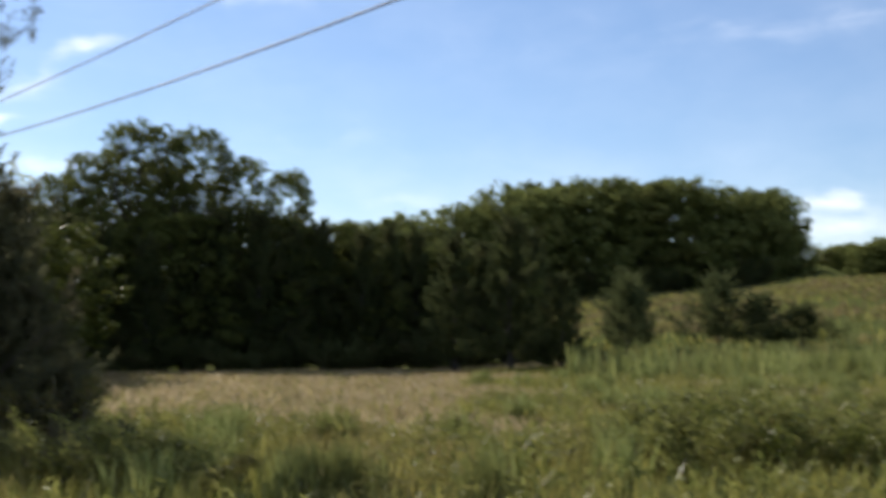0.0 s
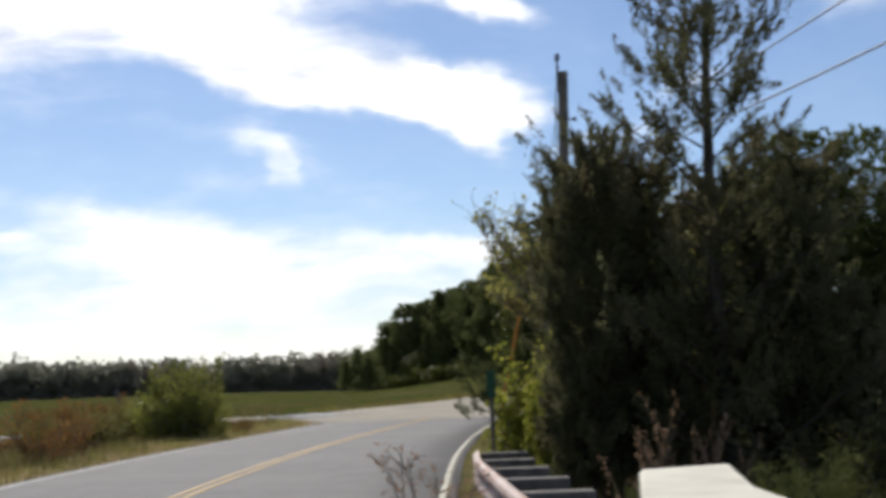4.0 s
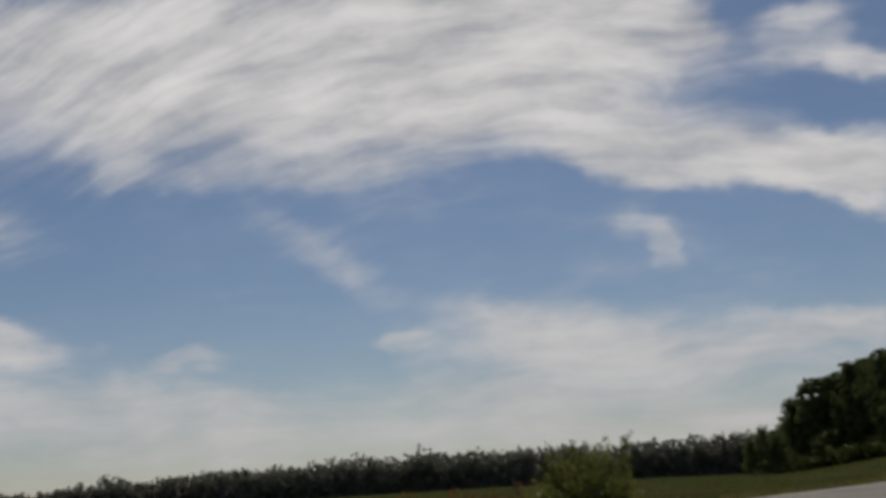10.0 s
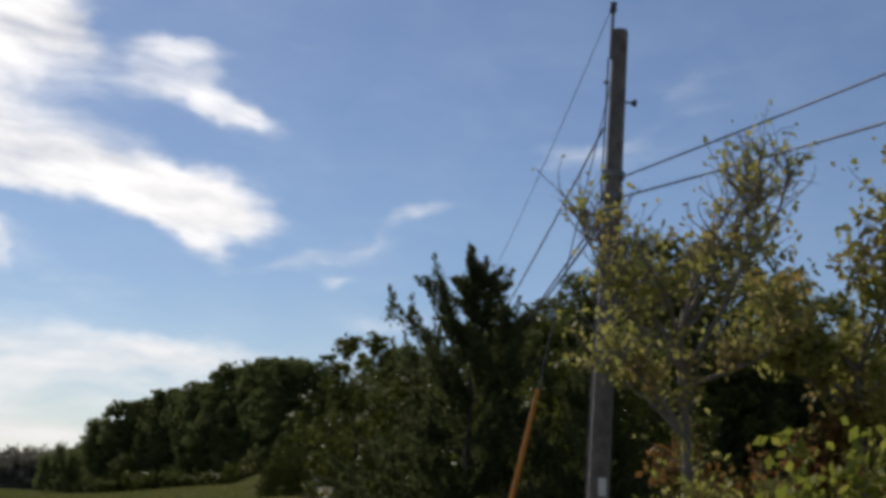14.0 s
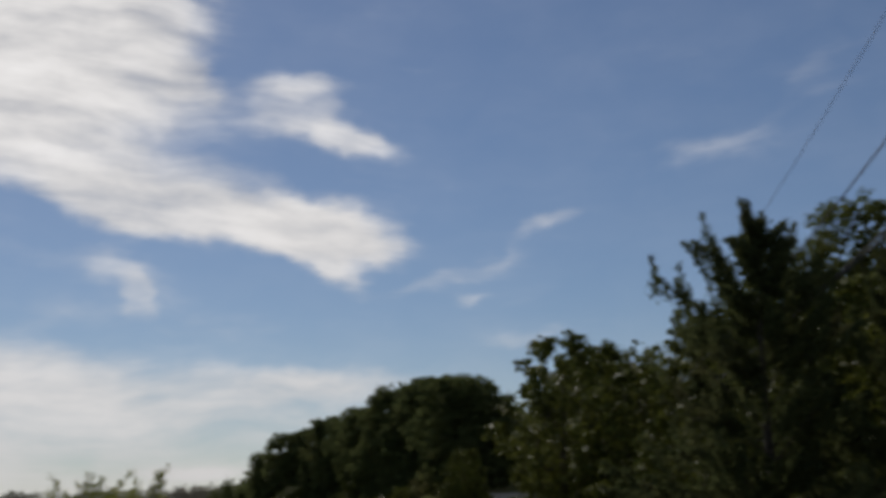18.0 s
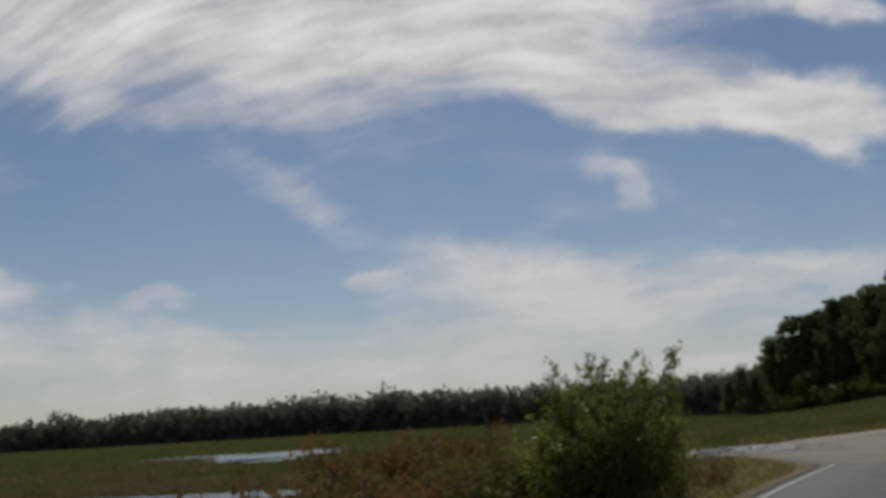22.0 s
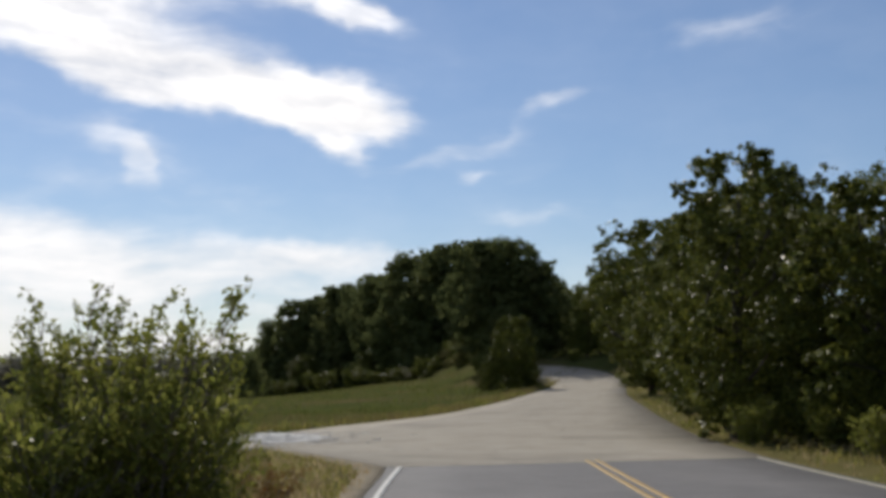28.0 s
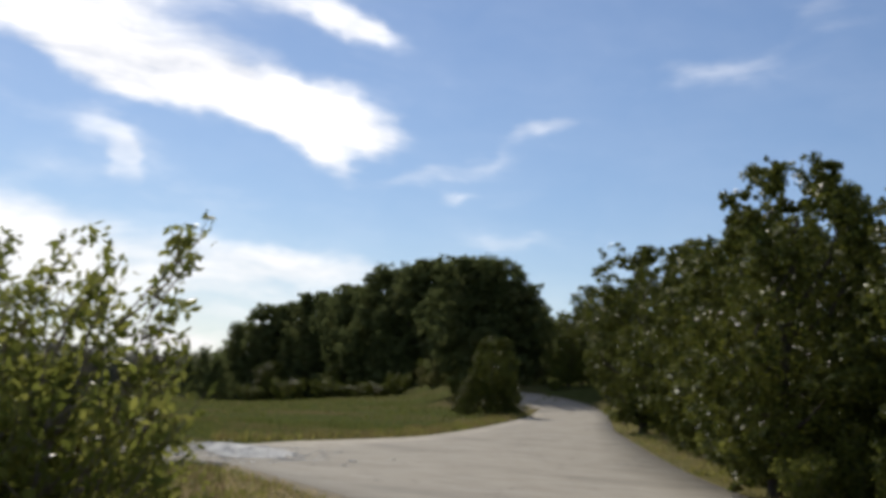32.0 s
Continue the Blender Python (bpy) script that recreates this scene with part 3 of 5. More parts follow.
# ---- roads ----
LEFT = [(-9.9, -40), (-9.9, 20), (-9.95, 30), (-9.7, 38), (-9.1, 46), (-8.7, 52), (-8.0, 58.6)]
RIGHT = [(-1.0, -40), (-1.35, 10), (-1.55, 24), (-1.6, 32), (-1.35, 40), (-0.9, 48), (-0.35, 55), (0.15, 59.6)]
tagged(strip("road", LEFT, RIGHT, 0.03, M_NEW, 90), "newer dark asphalt road with painted lines", "road", kind="structure")
tagged(strip("road_old", [(-8.05, 58.6), (-9.2, 62.5), (-10.6, 66.5), (-11.6, 72), (-11.4, 77.5), (-9.9, 83), (-7.2, 88.5), (-4.0, 95), (-0.4, 106), (3.0, 117), (7.0, 130), (9.0, 137.5), (9.2, 144), (7.6, 149), (5.2, 152)],
      [(0.15, 59.6), (0.75, 63.5), (1.9, 70.8), (3.8, 80), (5.5, 90), (7.3, 100), (9.6, 113), (11.6, 122), (14.0, 132), (16.0, 141), (16.2, 147.5), (13.6, 154), (8.6, 159)], 0.034, M_OLD, 100), "older pale worn asphalt climbing and bending between trees", "road", kind="structure")
tagged(strip("road_side", [(-16.5, 66.0), (-13.5, 66.6), (-10.3, 66.8)], [(-16.5, 75.0), (-13.5, 76.0), (-10.2, 80.0)], 0.026, M_OLD, 20), "old asphalt opening of a side lane", "road", kind="structure")
tagged(line("road_line_white", [(p[0] + 0.28, p[1]) for p in LEFT], 0.12, 0.037, M_WHITE, 80), "thin white painted edge line", "road marking", kind="structure")
tagged(line("road_line_edge", [(p[0] - 0.2, p[1]) for p in RIGHT], 0.12, 0.037, M_EDGE, 80), "worn cream painted edge line", "road marking", kind="structure")
CENTRE = [(-5.55, -40), (-5.7, 20), (-5.78, 29), (-5.6, 36), (-5.15, 43), (-4.6, 50), (-4.05, 55.5), (-3.62, 59.8)]
for off in (-0.11, 0.11):
    tagged(line("road_line_yellow", [(p[0] + off, p[1]) for p in CENTRE], 0.10, 0.037, M_YELLOW, 80), "yellow painted centre line of a double pair", "road marking", kind="structure")
tagged(strip("verge_left", [(-11.4, -40), (-11.2, 20), (-11.3, 30), (-11.2, 40), (-11.0, 50), (-10.7, 58), (-11.2, 64), (-11.4, 67)], [(-9.8, -40), (-9.8, 20), (-9.9, 30), (-9.65, 38), (-9.0, 46), (-8.6, 52), (-8.0, 58.6), (-10.4, 66.4)], 0.012, M_SAND, 70), "sandy grassy roadside verge", "verge", kind="structure")
M_PALE = surface("pale_sand_edge", (0.36, 0.31, 0.24), (0.24, 0.21, 0.155), 3, 0.95, 40, 0.5, 0.02, gloss=0.0)
tagged(strip("sand_edge", [(-9.35, 46), (-9.0, 52), (-8.5, 57.4), (-9.3, 61.2), (-10.9, 66.2)], [(-9.02, 46), (-8.6, 52), (-7.95, 58.6), (-9.1, 62.4), (-10.5, 66.6)], 0.04, M_PALE, 40, 0.012, 3), "pale sandy edge where the verge meets asphalt", "verge", kind="structure")
tagged(strip("verge_right", [(-1.2, -10), (-1.6, 24), (-1.65, 32), (-1.4, 40), (-0.95, 48), (-0.4, 55), (0.1, 59.6), (0.7, 63.5), (1.85, 70.8), (3.75, 80), (5.45, 90), (7.25, 100), (9.55, 113), (13.9, 132), (15.9, 141), (16.2, 148.5)],
      [(0.6, -10), (-0.6, 24), (-0.5, 32), (-0.2, 40), (0.6, 48), (1.3, 55), (1.9, 60), (2.6, 63.5), (3.9, 70.8), (5.8, 80), (7.6, 90), (9.5, 100), (11.8, 113), (16.6, 133), (18.6, 143), (18.4, 152)], 0.014, M_TURF, 90), "grassy roadside verge", "verge", kind="structure")


def blob_sheet(name, cx, cy, rx, ry, turn, lift, mat, seed, n=40):
    rng = np.random.default_rng(seed)
    a = np.linspace(0, 2 * np.pi, n, endpoint=False)
    r = 1 + 0.18 * np.sin(2 * a + rng.uniform(0, 6)) + 0.13 * np.sin(3 * a + rng.uniform(0, 6)) + 0.08 * np.sin(7 * a + rng.uniform(0, 6))
    x, y = rx * r * np.cos(a), ry * r * np.sin(a)
    c, s = math.cos(radians(turn)), math.sin(radians(turn))
    px, py = cx + c * x - s * y, cy + s * x + c * y
    v = np.concatenate([np.stack([px, py, height(px, py) + lift], -1), [[cx, cy, hz(cx, cy) + lift]]])
    k = np.arange(n)
    return part(name, mesh_of(name, v, tris=np.stack([k, (k + 1) % n, np.full(n, n)], -1)), mat)


POOLS = ((-50, 112, 14, 5.0, 118), (-58, 122, 8, 4, 40), (-26.0, 54.4, 9.5, 2.6, 2), (-43.5, 98, 6, 2.6, 105))
WATER = "shallow still marsh pool reflecting the sky"
for k, (x, y, long, wide, turn) in enumerate(POOLS):
    tagged(blob_sheet("water", x, y, long, wide, turn, 0.05, M_WATER, k + 1), WATER, "water", kind="structure")


# ---- trees ----
def limb(rng, a, b, r0, r1, bow=0.12, n=6):
    a, b = np.asarray(a, float), np.asarray(b, float)
    t = np.linspace(0, 1, n)[:, None]
    off = rng.normal(size=3) * np.linalg.norm(b - a) * bow
    pts = a + (b - a) * t + off * np.sin(np.pi * t)
    return pts, np.linspace(r0, r1, n)


def broadleaf(name, seed, h, r, leaf, n_leaf, clumps=20, foot=0.18, mat=None, bark=None, label="", gaps=1.0, slim=0.55, group="", stout=1.0, low_wide=0.97):
    """A leafy tree: bent trunk, limbs that reach the clumps, and a crown of many leaves with gaps."""
    rng = np.random.default_rng(seed)
    tree = root(name, 0, 0, 0, label, "tree", group)
    lean = rng.normal(size=2) * 0.05 * h
    tr = np.array([[0, 0, -0.3], [lean[0] * 0.2, lean[1] * 0.2, h * 0.2], [lean[0] * 0.6, lean[1] * 0.6, h * 0.5], [lean[0], lean[1], h * 0.82]])
    part("trunk", tubes_mesh("trunk", [(tr, np.array([0.024, 0.02, 0.014, 0.005]) * h * stout)], 9), bark or M_BARK, tree)
    pts, faces = [], []
    tufts = int(clumps * 1.5)
    for k in range(tufts):
        z = foot + (1 - foot) * ((k + 0.5) / tufts) ** 0.9
        wide = r * math.sqrt(max(0.06, 1 - ((z - 0.52) / 0.52) ** 2)) * (0.86 if z > 0.7 else 1)
        if foot < 0.1 and z < 0.5:
            wide = r * (low_wide + (0.97 - low_wide) * z * 2)
        a = k * 2.4 + rng.uniform(-0.5, 0.5)
        wide *= 0.86 + 0.16 * math.sin(3 * a + seed) + 0.1 * math.sin(11 * z + 2 * a)
        d = wide * rng.uniform(0.5, 1.0) ** 0.6
        size = r * rng.uniform(0.16, 0.33) * gaps
        c = np.array((lean[0] * z + d * math.cos(a), lean[1] * z + d * math.sin(a), min(h * z, h - size * 0.6)))
        p = clump_points(rng, c, size, n_leaf // tufts, 0.72)
        pts.append(p)
        faces.append((p - c) / size + (0, 0, 0.45))
        if k % 7 == 0 and z > foot + 0.05:
            start = (lean[0] * z * 0.5, lean[1] * z * 0.5, h * z * 0.55)
            part("branch", tubes_mesh("branch", [limb(rng, start, c, 0.009 * h * stout, 0.002 * h)], 6), bark or M_BARK, tree)
    n = n_leaf // 5
    a, d, z = rng.uniform(0, 6.28, n), r * 0.5 * rng.uniform(0, 1, n) ** 0.5, rng.uniform(max(foot, 0.01), 0.78, n)
    d = d * (np.minimum(1, low_wide + (1 - low_wide) * z * 2) if foot < 0.1 else 0.75)
    pts.append(np.stack([lean[0] * z + d * np.cos(a), lean[1] * z + d * np.sin(a), h * z], -1))
    faces.append(rng.normal(size=(n, 3)))
    part("crown", leaves("crown", rng, np.concatenate(pts), leaf, slim, face=np.concatenate(faces)), mat or L_OAK, tree)
    return tree


def cedar(name, seed, h, r, leaf, n_leaf, label="", open_top=0.0, mat=None, foot=0.03, group="", tuft=0.11, stem=0.017, taper=0.95, inner=0.25, boughs=1.0):
    """A red cedar: straight stem, rising boughs that end in tufts of dark sprays; open_top thins the upper part."""
    rng = np.random.default_rng(seed)
    tree = root(name, 0, 0, 0, label, "tree", group)
    z = np.linspace(0, 1, 8)
    tr = np.stack([0.008 * h * np.sin(z * 5 + seed), 0.008 * h * np.sin(z * 4), z * h - 0.2 * (z < 0.01)], -1)
    part("trunk", tubes_mesh("trunk", [(tr, stem * h * (1.03 - z))], 8), M_BARK, tree)
    pts, lifts = [], []
    count = int((34 + h * 2) * boughs)
    for k in range(count):
        f = foot + (0.985 - foot) * (k + rng.uniform(0, 1)) / count
        shape = (1 - f) ** taper * (0.8 + 0.35 * math.sin(k * 1.7)) if f > 0.12 else 0.85
        if taper < 0.6:
            shape = (0.5 + 0.55 * f) * min(1.0, (1 - f) / 0.24) ** 0.6 * (0.85 + 0.3 * math.sin(k * 1.7))
        if open_top and f > 0.5:
            shape = (0.85 * (1 - f) ** 0.8 + 0.09) * (0.8 + 0.3 * math.sin(k * 1.7))
        reach = max(0.06, r * shape * (rng.uniform(0.65, 1.15) if taper > 0.6 else rng.uniform(0.55, 1.15)))
        a = k * 2.399 + rng.uniform(-0.3, 0.3)
        base = np.array([np.interp(f, z, tr[:, 0]), np.interp(f, z, tr[:, 1]), f * h])
        rise = (rng.uniform(0.35, 0.8) + 0.35 * f) * (0.8 if open_top else min(1.0, 1.5 / reach)) * (0.75 if taper < 0.6 else 1)
        tip = base + (reach * math.cos(a), reach * math.sin(a), reach * rise)
        bough = limb(rng, base, tip, 0.0028 * h * (1.1 - f), 0.0008 * h, 0.025)
        part("bough", tubes_mesh("bough", [bough], 5), M_BARK, tree)
        keep = 1.0 - open_top * float(step(0.55, 0.88, np.array(f)))
        n = int(n_leaf / count * max(keep, 0.34) * (0.6 + 1.1 * (1 - f)))
        plumes = max(4, int(4 + reach / (tuft * 0.9)))
        t = rng.uniform(inner, 1.0, plumes)
        core = base + (tip - base) * t[:, None] + rng.normal(size=(plumes, 3)) * (0.07 * reach + 0.2 * tuft)
        way = (tip - base) / np.linalg.norm(tip - base) * 0.7 + (0, 0, 0.7) + rng.normal(size=(plumes, 3)) * 0.35
        way *= (tuft * rng.uniform(1.6, 3.2, plumes))[:, None]
        pick, u = rng.integers(0, plumes, n), rng.uniform(0, 1, n)
        pts.append(core[pick] + way[pick] * u[:, None] + rng.normal(size=(n, 3)) * (tuft * (0.42 - 0.3 * u))[:, None])
        lifts.append(way[pick] / tuft * 0.5)
    part("crown", leaves("crown", rng, np.concatenate(pts), leaf, 0.38, np.concatenate(lifts), 0.6), mat or L_CEDAR, tree)
    return tree


def shrub(name, seed, h, r, leaf, n_leaf, stems=12, mat=None, label="", bark=None, spread=0.5, slim=0.4, bare=0.0, category="shrub", group="", split=False, loose=0.75, rise=0.0):
    """A many-stemmed bush: upright bowed stems, side twigs, leaves along them."""
    rng = np.random.default_rng(seed)
    bush = root(name, 0, 0, 0, label, category, group)
    pts, lifts = [], []
    for k in range(stems):
        a, f = k * 2.4 + rng.uniform(-0.4, 0.4), rng.uniform(0.62, 1.0)
        foot = np.array([math.cos(a) * r * 0.18, math.sin(a) * r * 0.18, -0.05])
        top = np.array([math.cos(a) * r * spread * rng.uniform(0.5, 1.5), math.sin(a) * r * spread * rng.uniform(0.5, 1.5), h * f])
        main = limb(rng, foot, top, 0.008 * h + 0.004, 0.003, 0.06, 8)
        many = [main]
        for m in range(7):
            t = rng.uniform(0.15, 0.95)
            p0 = np.array([np.interp(t, np.linspace(0, 1, 8), main[0][:, c]) for c in range(3)])
            b = a + rng.uniform(-1.6, 1.6)
            ln = r * rng.uniform(0.22, 0.55) * (1.15 - 0.65 * t)
            p1 = p0 + (math.cos(b) * ln, math.sin(b) * ln, ln * (rng.uniform(0.3, 1.1) + rise * t))
            many.append(limb(rng, p0, p1, 0.004 * h, 0.002, 0.08, 4))
        if split:
            stem = part("stem", tubes_mesh("stem", [main], 5), bark or M_TWIG, bush)
            for one in many[1:]:
                part("twig", tubes_mesh("twig", [one], 4), bark or M_TWIG, stem)
        else:
            part("stem", tubes_mesh("stem", many, 5), bark or M_TWIG, bush)
        for p, _ in many:
            n = int(n_leaf / stems / len(many) * (1.6 if p is main[0] else 0.9))
            t = rng.uniform(bare, 1.03, n)
            q = np.stack([np.interp(t, np.linspace(0, 1, len(p)), p[:, c]) for c in range(3)], -1)
            pts.append(q + rng.normal(size=(n, 3)) * leaf * loose)
            lifts.append(np.tile((p[-1] - p[0]) / (np.linalg.norm(p[-1] - p[0]) + 1e-6), (n, 1)))
    part("foliage", leaves("foliage", rng, np.concatenate(pts), leaf, slim, np.concatenate(lifts), 0.8), mat or L_BUSH, bush)
    return bush


def put(thing, x, y, turn=0, wide=1.0, tall=1.0, z=None):
    """Stands a thing on the ground at a place."""
    thing.matrix_basis = Matrix.LocRotScale((x, y, hz(x, y) if z is None else z), Euler((0, 0, radians(turn))), (wide, wide, tall))
    return thing


def again(thing, x, y, turn=0, wide=1.0, tall=1.0, label=""):
    keep = thing.scale.copy()
    thing.scale = (1, 1, 1)
    ob = copy_thing(thing, Matrix.LocRotScale((x, y, hz(x, y)), Euler((0, 0, radians(turn))), (wide, wide, tall)))
    thing.scale = keep
    return tagged(ob, label)


# The tall near cedar group by the guard rail
put(cedar("cedar_tree", 3, 8.2, 2.2, 0.043, 84000, "tall dark cedar with a thin open top by the guard rail", 0.45, tuft=0.08, stem=0.012, inner=0.38, boughs=1.9), 1.36, 18.1, 20)
low = "low dense dark cedar crowding the taller cedar"
low_a = put(cedar("cedar_tree", 8, 4.1, 0.92, 0.048, 56000, low, tuft=0.1, boughs=1.5, group="low cedars by the guard rail", taper=0.42, foot=0.1), 0.1, 18.3, 60, 1.0, 0.96)
low_b = put(cedar("cedar_tree", 12, 3.6, 1.4, 0.065, 34000, low, tuft=0.15, group="low cedars by the guard rail"), 2.2, 18.5, 110)
again(low_a, -0.02, 18.15, 170, 0.88, 0.88)
again(low_a, 0.62, 18.75, 30, 0.95, 0.9)
again(low_a, 1.75, 19.3, 200, 1.05, 0.88)
again(low_b, 0.4, 20.0, 250, 0.7, 1.1)
again(low_b, 2.45, 17.5, 300, 0.75, 0.62)
again(low_a, 0.85, 17.95, 140, 0.7, 0.55)
put(shrub("shrub", 31, 1.5, 1.3, 0.06, 9000, 12, L_CEDAR, "dark scrubby undergrowth at the cedar's foot", M_BARK, 0.8), 2.2, 17.0)
# Cedar beyond the pole
cedar_b = put(cedar("cedar_tree", 21, 6.7, 3.3, 0.105, 52000, "dark pointed cedar behind the utility pole", 0.0, tuft=0.17, mat=L_PINE), 0.95, 40.3, 0, 1.08, 0.92)

# Sparse tree in front of the pole, already turning
def twiggy(seed, h, r, leaf, n_leaf, twigs, label, mat, trunk=0.06):
    """A small tree of forking limbs and many fine twigs, its leaves set along them, fewer towards the top."""
    rng = np.random.default_rng(seed)
    tree = root("tree", 0, 0, 0, label, "tree")
    main = limb(rng, (0, 0, -0.3), (rng.normal() * 0.12 - 0.12, rng.normal() * 0.12, h * 0.68), trunk, trunk * 0.6, 0.02, 9)
    part("trunk", tubes_mesh("trunk", [main], 8), M_TWIG, tree)
    carriers = [main]
    for k in range(12):
        t = rng.uniform(0.86, 1.0) if k < 9 else rng.uniform(0.68, 0.86)
        p0 = np.array([np.interp(t, np.linspace(0, 1, 9), main[0][:, c]) for c in range(3)])
        a = k * 2.4 + rng.uniform(-0.3, 0.3)
        ln = r * rng.uniform(0.55, 1.0)
        arm = limb(rng, p0, p0 + (math.cos(a) * ln, math.sin(a) * ln, ln * (rng.uniform(0.9, 1.8) if k < 9 else rng.uniform(0.45, 0.8))), trunk * 0.5, trunk * 0.1, 0.06, 7)
        part("branch", tubes_mesh("branch", [arm], 6), M_TWIG, tree)
        carriers.append(arm)
    many, pts = [], []
    for k in range(twigs):
        p, _ = carriers[rng.integers(1, len(carriers))] if k % 12 else main
        t = rng.uniform(0.3, 1.0)
        p0 = np.array([np.interp(t, np.linspace(0, 1, len(p)), p[:, c]) for c in range(3)])
        d = rng.normal(size=3) * (0.6, 0.6, 0.35) + (0, 0, 0.9)
        d /= max(1.0, np.linalg.norm(d))
        ln = rng.uniform(0.35, 0.95) * r * 0.5
        tw = limb(rng, p0, p0 + d * ln, 0.009, 0.003, 0.12, 5)
        many.append(tw)
        top = p0[2] / h
        m = int(n_leaf / twigs * (1.35 if top < 0.76 else 0.45))
        u = rng.choice((0.3, 0.62, 1.0), m) + rng.normal(size=m) * 0.05
        pts.append(np.stack([np.interp(u, np.linspace(0, 1, 5), tw[0][:, c]) for c in range(3)], -1) + rng.normal(size=(m, 3)) * leaf * 0.6)
    for tw in many[:280]:
        part("twig", tubes_mesh("twig", [tw], 4), M_TWIG, tree)
    if many[280:]:
        tagged(part("fine_twig", tubes_mesh("fine_twig", many[280:], 4), M_TWIG, tree), kind="stuff")
    part("crown", leaves("crown", rng, np.concatenate(pts), leaf, 0.62), mat, tree)
    return tree


turning = put(twiggy(7, 4.85, 1.4, 0.078, 4200, 600, "small half-bare tree with yellowing leaves by the pole", L_YELLOW), 0.08, 27.2, 40)
put(twiggy(15, 4.5, 1.5, 0.1, 8600, 240, "small leafy tree with yellow-green leaves", L_YELLOW, 0.05), 2.3, 27.6)
put(shrub("shrub", 41, 2.5, 1.6, 0.10, 6500, 14, L_RUST, "rust-red leaved thicket under the turning trees", M_TWIG, 0.7, 0.6), 1.3, 28.3)
put(shrub("shrub", 42, 2.2, 1.3, 0.10, 5000, 14, L_YELLOW, "yellow-green roadside bush under the turning tree", M_TWIG, 0.7, 0.6), 0.9, 26.6, 0, 1.0, 0.95)
vine = put(shrub("shrub", 43, 2.25, 0.75, 0.1, 3200, 12, L_VINE, "yellow-green vine-covered bush by the cedar", M_TWIG, 0.5, 0.7, group="vine-covered bushes"), -0.45, 23.6)
again(vine, -0.35, 20.9, 100, 0.5, 0.8, "low yellow-green vine growth beside the marker post")
put(shrub("shrub", 44, 2.2, 1.6, 0.09, 6500, 12, L_RUST, "rusty green bush in the roadside thicket", M_TWIG, 0.6, 0.6), 2.6, 25.2)

# Roadside wood on the right of the road
again(cedar_b, 3.3, 39.6, 130, 0.72, 0.82, "dark ragged cedar beside the utility pole")
oak_a = broadleaf("tree", 51, 9.0, 3.3, 0.165, 26000, 40, 0.06, L_OAK, None, "leafy green oak at the wood's edge", 0.88, low_wide=0.38, group="oaks along the road")
oak_b = broadleaf("tree", 52, 7.2, 2.9, 0.16, 24000, 38, 0.05, L_OAK, None, "leafy green oak at the wood's edge", 0.9, low_wide=0.38, group="oaks along the road")
under = shrub("shrub", 53, 2.4, 1.7, 0.14, 7000, 16, L_OAK, "green undergrowth along the wood's edge", M_BARK, 0.75, 0.6, group="undergrowth bushes")
put(oak_a, 5.7, 76.5, 10, 1.05, 0.86)
put(oak_b, 4.4, 62.5, 50, 1.05, 0.9)
put(under, 4.1, 66.0, 0, 0.8, 0.8)
for x, y, turn, wide, tall, kind in ((2.3, 68.4, 130, 0.9, 0.93, oak_a), (4.9, 71.2, 70, 0.8, 0.92, oak_a), (7.6, 74.5, 250, 1.0, 0.86, oak_a), (9.5, 66, 200, 1.1, 0.95, oak_a), (7.4, 84, 20, 1.0, 1.06, oak_a), (8.6, 92.5, 160, 1.0, 1.08, oak_a), (11.0, 112, 260, 1.2, 1.25, oak_a), (22.5, 166, 300, 1.2, 1.1, oak_a), (23.0, 182, 45, 1.3, 1.0, oak_a), (10.5, 90, 320, 1.0, 0.95, oak_a),
                                     (5.2, 56, 90, 0.95, 0.88, oak_b), (4.9, 50, 240, 0.85, 0.92, oak_b), (4.5, 45, 300, 0.75, 0.86, oak_b), (4.6, 41.4, 30, 0.8, 0.74, oak_b), (6.6, 47.5, 65, 0.9, 0.82, oak_b), (8.0, 52, 110, 1.1, 0.9, oak_b), (8.6, 58.5, 30, 1.1, 0.92, oak_b),
                                     (10.4, 102, 40, 1.1, 1.15, oak_a), (15.5, 130, 150, 1.2, 1.2, oak_a), (19, 132, 220, 1.2, 0.95, oak_a), (23.5, 147, 15, 1.3, 1.0, oak_a), (28, 160, 100, 1.4, 1.1, oak_a), (35, 172, 210, 1.5, 1.1, oak_a),
                                     (44, 200, 60, 1.8, 1.5, oak_a), (30, 210, 150, 1.8, 1.5, oak_a), (37, 216, 250, 1.8, 1.5, oak_a), (20.5, 199, 20, 1.3, 0.92, oak_a)):
    again(kind, x, y, turn, wide, tall)
for x, y, turn, wide in ((4.1, 61.5, 30, 0.7), (3.8, 57, 90, 0.7), (3.4, 52, 200, 0.65), (3.1, 47, 140, 0.6), (5.4, 71.5, 40, 0.8), (6.7, 77, 10, 0.8), (9.0, 84, 60, 0.9), (10.6, 92, 120, 0.9), (12.6, 101, 180, 1.0), (15.2, 112, 210, 1.1), (19.0, 127, 20, 1.2), (23.5, 143, 320, 1.3), (20.0, 148.6, 80, 0.7), (14.6, 157.6, 60, 0.4), (5.8, 161, 140, 0.8), (1.4, 43.4, 75, 0.7), (4.6, 68.5, 15, 0.7)):
    again(under, x, y, turn, wide, wide)

